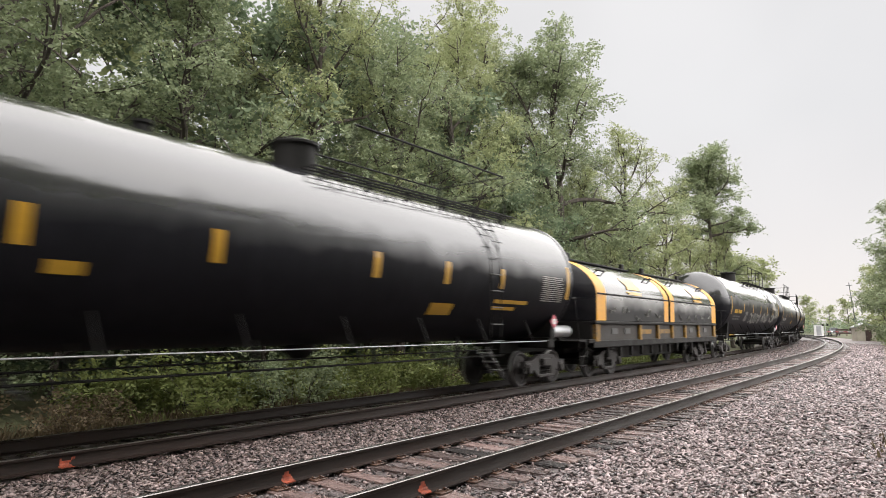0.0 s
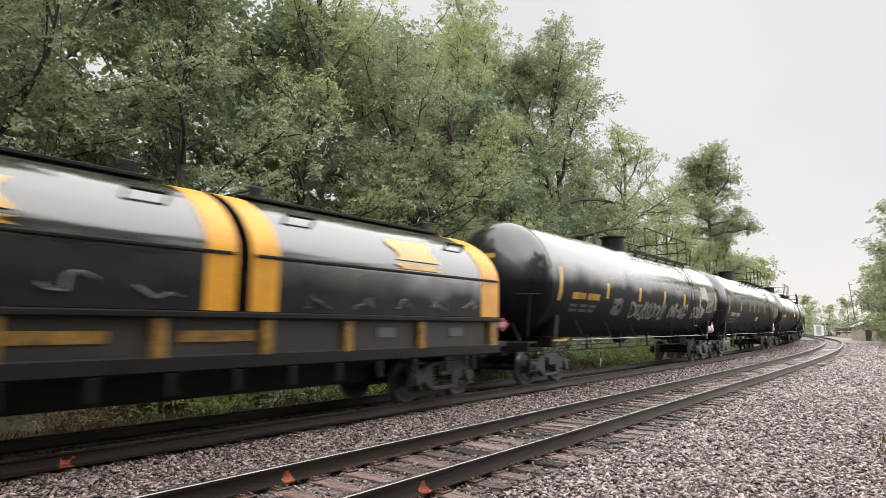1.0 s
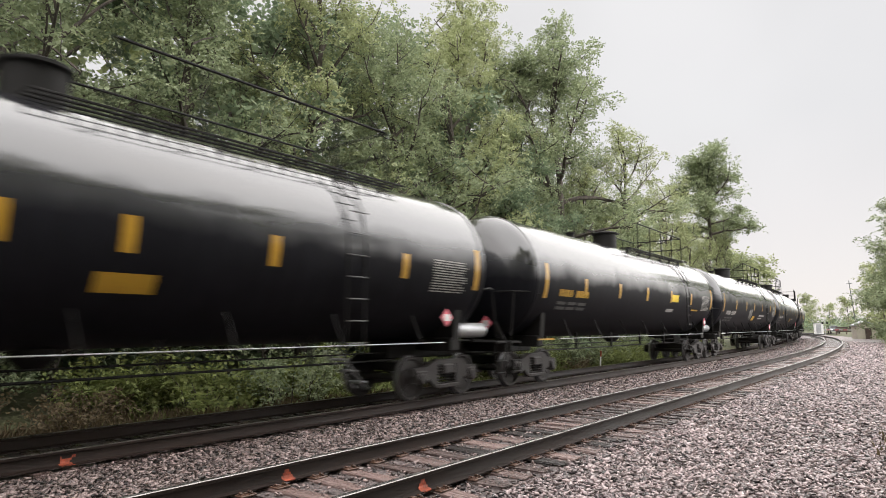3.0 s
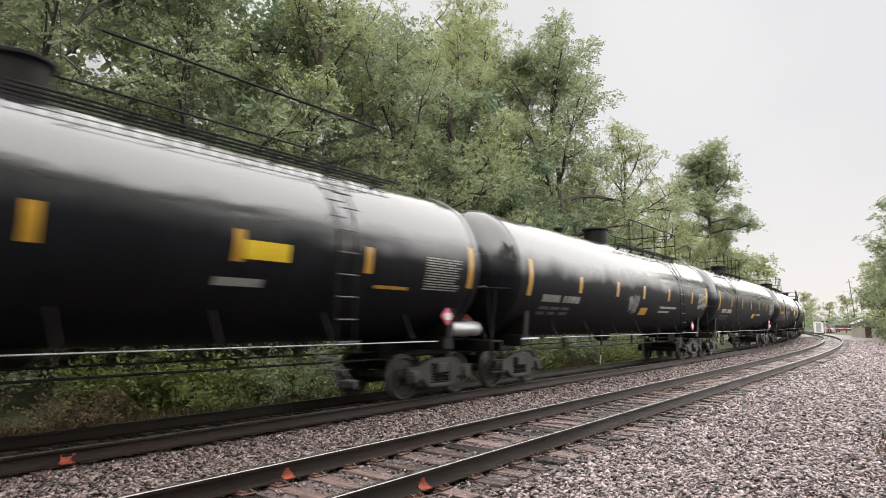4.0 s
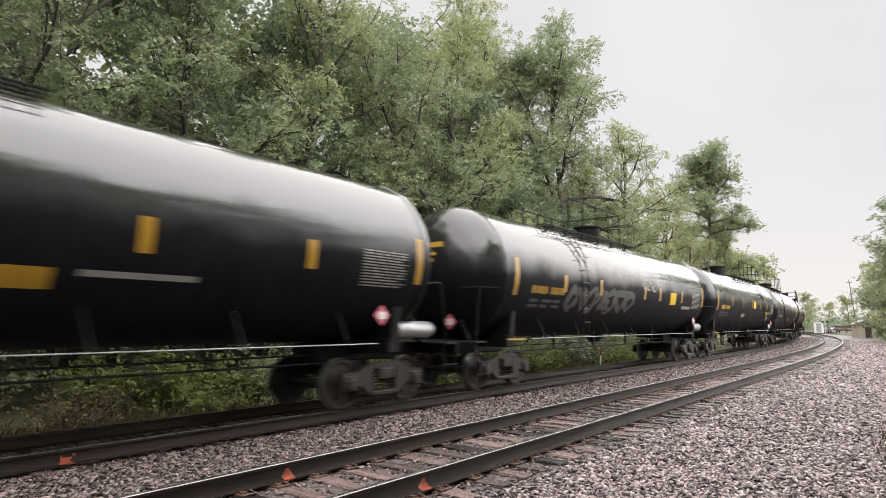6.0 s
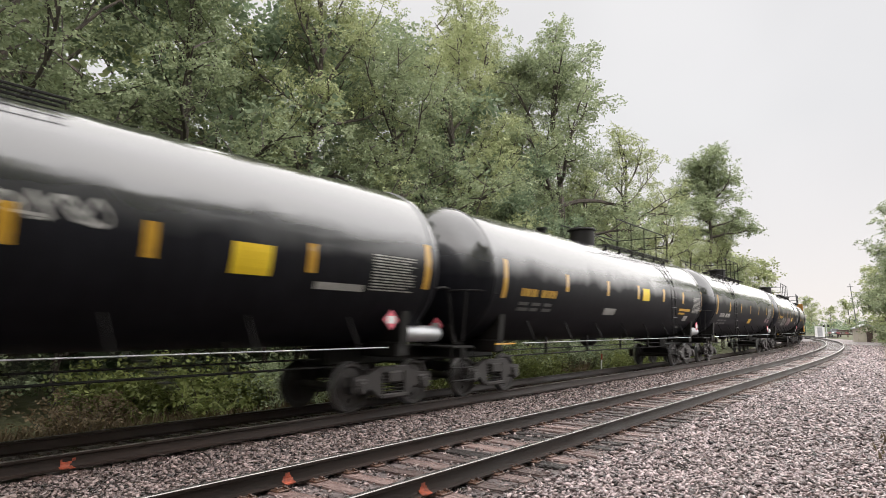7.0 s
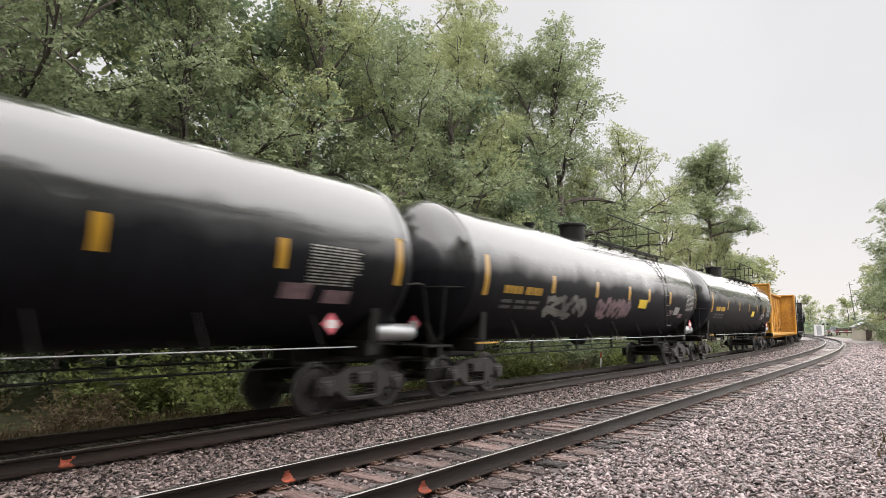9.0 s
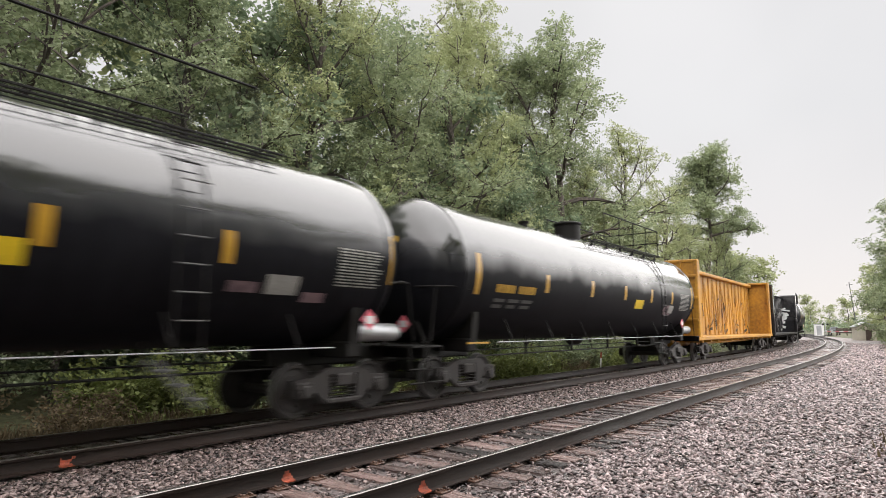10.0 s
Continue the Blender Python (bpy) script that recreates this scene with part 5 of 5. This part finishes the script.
M_LAMP.node_tree.nodes["Principled BSDF"].inputs["Emission Strength"].default_value = 1.5


def road():
    """Asphalt road that crosses both tracks on the level."""
    m = line_pose(178.0)
    sh = Shape()
    n = 40
    for i in range(n + 1):
        x = -45 + 90 * i / n
        for dy in (-3.2, 3.2):
            x2, y2, _ = m @ Vector((x, dy, 0))
            sh.v.append((x2, y2, -0.012 if -8 < x < 4 else -0.012 - 0.02 * min(abs(x + 2) - 6, 12)))
    sh.f = [(2 * i, 2 * i + 2, 2 * i + 3, 2 * i + 1) for i in range(n)]
    sh.m = [0] * n
    k = len(sh.v)
    sh.add([(x, y, z - 0.5) for x, y, z in list(sh.v)], [(2 * i, 2 * i + 1, 2 * i + 3, 2 * i + 2) for i in range(n)])
    for e in (0, 1):
        for i in range(n):
            a, b = 2 * i + e, 2 * i + 2 + e
            f = (a, a + k, b + k, b)
            sh.f.append(f if e == 0 else f[::-1])
            sh.m.append(0)
    tagged(part("road", sh, M_TAR), "asphalt road crossing the railway on the level", "road", kind="structure")


def shed(m):
    thing = tagged(new("shed"), "small cream trackside shed with a grey gabled roof", "shed")
    thing.matrix_basis = m
    for c, size in (((0, -1.2, 0.95), (2.6, 0.12, 2.5)), ((0, 1.2, 0.95), (2.6, 0.12, 2.5)), ((-1.24, 0, 0.95), (0.12, 2.28, 2.5)), ((1.24, 0, 0.95), (0.12, 2.28, 2.5))):
        part("wall", Shape().box(c, size, 0.01), M_CREAM, thing)
    for sx in (-1, 1):
        part("roof", Shape().box((sx * 0.78, 0, 2.52), (1.75, 2.9, 0.1), 0.02, Euler((0, sx * radians(24), 0)).to_matrix()), M_ROOF, thing)
    for sy in (-1, 1):
        part("gable", Shape().add([(-1.3, sy * 1.2, 2.2), (1.3, sy * 1.2, 2.2), (0, sy * 1.2, 2.78), (-1.3, sy * 1.1, 2.2), (1.3, sy * 1.1, 2.2), (0, sy * 1.1, 2.78)], [(0, 1, 2), (5, 4, 3), (0, 2, 5, 3), (1, 4, 5, 2)]), M_CREAM, thing)
    door = part("door", Shape().box((0.3, -1.28, 0.75), (0.85, 0.05, 2.0), 0.01), M_WOOD, thing)
    part("handle", Shape().box((0.02, -1.325, 0.8), (0.1, 0.04, 0.04), 0.01), M_SILVER, door)
    return thing


def cabinet(m):
    thing = tagged(new("signal_cabinet"), "pale grey metal signal cabinet beside the crossing", "cabinet")
    thing.matrix_basis = m
    body = part("body", Shape().box((0, 0, 1.25), (1.9, 1.3, 2.6), 0.05), M_PLACARD, thing)
    part("roof", Shape().box((0, 0, 2.6), (2.1, 1.5, 0.1), 0.03), M_ROOF, thing)
    part("door", Shape().box((0, -0.665, 1.25), (1.0, 0.03, 2.1), 0.01), M_ROOF, body)
    part("base", Shape().box((0, 0, -0.1), (2.0, 1.4, 0.3), 0.03), M_STEEL, thing)


def pickup(m):
    """Pickup truck waiting at the crossing, seen from its front."""
    car = tagged(new("pickup_truck"), "silver pickup truck waiting at the level crossing", "pickup truck")
    car.matrix_basis = m
    sh = Shape()
    sh.box((0, 0.2, 0.78), (1.95, 5.4, 0.5), 0.12)
    sh.box((0, -1.75, 1.05), (1.85, 1.5, 0.3), 0.1)
    sh.box((-0.9, 1.75, 1.15), (0.12, 2.2, 0.5), 0.03)
    sh.box((0.9, 1.75, 1.15), (0.12, 2.2, 0.5), 0.03)
    sh.box((0, 2.82, 1.15), (1.9, 0.1, 0.5), 0.03)
    body = part("body", sh, M_CARPAINT, car, smooth=False)
    sh = Shape()
    sh.add([(-0.88, -1.05, 1.2), (0.88, -1.05, 1.2), (0.9, 0.7, 1.2), (-0.9, 0.7, 1.2), (-0.7, -0.45, 1.85), (0.7, -0.45, 1.85), (0.72, 0.55, 1.85), (-0.72, 0.55, 1.85)],
           [(0, 1, 5, 4), (1, 2, 6, 5), (2, 3, 7, 6), (3, 0, 4, 7), (4, 5, 6, 7)])
    part("cab", sh, M_CARPAINT, car)
    sh = Shape().add([(-0.78, -1.03, 1.27), (0.78, -1.03, 1.27), (0.66, -0.52, 1.8), (-0.66, -0.52, 1.8)], [(0, 1, 2, 3)])
    part("windscreen", sh, M_GLASS, car)
    part("grille", Shape().box((0, -2.52, 0.86), (1.1, 0.06, 0.3), 0.02), M_STEEL, body)
    part("bumper", Shape().box((0, -2.58, 0.55), (1.95, 0.16, 0.2), 0.05), M_SILVER, body)
    for sx in (-1, 1):
        part("headlight", Shape().box((sx * 0.76, -2.53, 0.9), (0.3, 0.06, 0.18), 0.03), M_LAMP, body)
        for y in (-1.6, 1.8):
            tyre = part("wheel", Shape().spin([(sx * 0.72, 0.0), (sx * 0.72, 0.34), (sx * 0.75, 0.38), (sx * 0.95, 0.38), (sx * 0.98, 0.34), (sx * 0.98, 0.22)], "x", (0, y, 0.38), 18), M_STEEL, car, "black tyre", smooth=True)
            part("rim", Shape().spin([(sx * 0.97, 0.22), (sx * 0.94, 0.2), (sx * 0.94, 0.0)], "x", (0, y, 0.38), 14), M_SILVER, tyre)


def gate_arm(m, length):
    thing = tagged(new("crossing_gate"), "lowered red and white crossing gate on its post", "crossing gate")
    thing.matrix_basis = m
    part("post", Shape().tube([(0, 0, -0.4), (0, 0, 3.2)], 0.07, 8), M_SILVER, thing)
    part("mechanism", Shape().box((0, 0, 1.05), (0.4, 0.5, 0.5), 0.04), M_SILVER, thing)
    k, x = 0, 0.2
    while x < length:
        part("arm_band", Shape().box((x + 0.4, -0.1, 1.05), (0.8, 0.05, 0.1), 0.01), M_RED if k % 2 == 0 else M_PLACARD, thing)
        x += 0.8
        k += 1
    for sx in (-0.45, 0.45):
        part("lamp", Shape().spin([(-0.05, 0.0), (-0.05, 0.2), (0.12, 0.24), (0.12, 0.2), (0.02, 0.15), (0.02, 0.0)], "y", (sx, 0, 2.6), 16), M_STEEL, thing)


def fence(m, length):
    thing = tagged(new("fence"), "long dark timber guard fence beyond the road", "fence")
    thing.matrix_basis = m
    for x in np.arange(0, length + 0.1, 2.0):
        part("post", Shape().box((x, 0, 0.35), (0.2, 0.2, 1.9), 0.02), M_WOOD, thing)
    for z in (0.35, 0.75, 1.15):
        part("board", Shape().box((length / 2, -0.13, z), (length, 0.06, 0.36), 0.01), M_WOOD, thing)


def utility_pole(m, h):
    thing = tagged(new("utility_pole"), "leaning grey timber utility pole with a crossarm", "utility pole")
    thing.matrix_basis = m
    part("pole", Shape().tube([(0, 0, -1), (0, 0, h / 2), (0, 0, h)], [0.1, 0.085, 0.07], 8), M_GREY, thing)
    arm = part("crossarm", Shape().box((0, 0, h - 0.6), (1.1, 0.1, 0.1), 0.02), M_GREY, thing)
    for x in (-0.45, 0.45):
        part("insulator", Shape().spin([(h - 0.53, 0.0), (h - 0.53, 0.05), (h - 0.4, 0.06), (h - 0.35, 0.0)], "z", (x, 0, 0), 8), M_PLACARD, arm)


def marker(m):
    thing = tagged(new("marker_post"), "slim white marker post with an orange top", "marker post")
    thing.matrix_basis = m
    part("post", Shape().box((0, 0, 0.3), (0.07, 0.03, 1.3), 0.008), M_PLACARD, thing)
    part("cap", Shape().box((0, 0, 0.98), (0.08, 0.04, 0.3), 0.008), M_ORANGE, thing)


road()
shed(pose(-2.6, 119, -0.5, 0, 0, 20))
cabinet(pose(-14.2, 166, -0.3, 0, 0, 10))
pickup(pose(-11.9, 172.5, -0.14, 0, 0, 14))
gate_arm(pose(-12.6, 163.5, -0.3, 0, 0, 12), 6.0)
fence(pose(-10.8, 166, 0.1, 0, 0, 4), 7.0)
utility_pole(pose(-5.6, 150, -0.3, 0, -4, 0), 11.2)
marker(pose(-7.9, 29.4, -0.8, 0, 4, 20))


def motions():
    for car, start, base in MOVERS:
        rows = []
        for k in range(41):
            t = k * 0.25
            s = start - SPEED * t
            (xa, ya, _), (xb, yb, _) = line(s - base, SPACING), line(s + base, SPACING)
            rows.append((t, pose(float(xa + xb) / 2, float(ya + yb) / 2, 0, 0, 0, math.degrees(math.atan2(-(xb - xa), yb - ya)))))
        walk(car, rows)
        for ob in car.children_recursive:
            if ob.name.startswith("wheelset"):
                p = ob.location.copy()
                walk(ob, [(k / 30, pose(*p, math.degrees(SPEED * k / 30 / 0.457))) for k in range(301)])


motions()
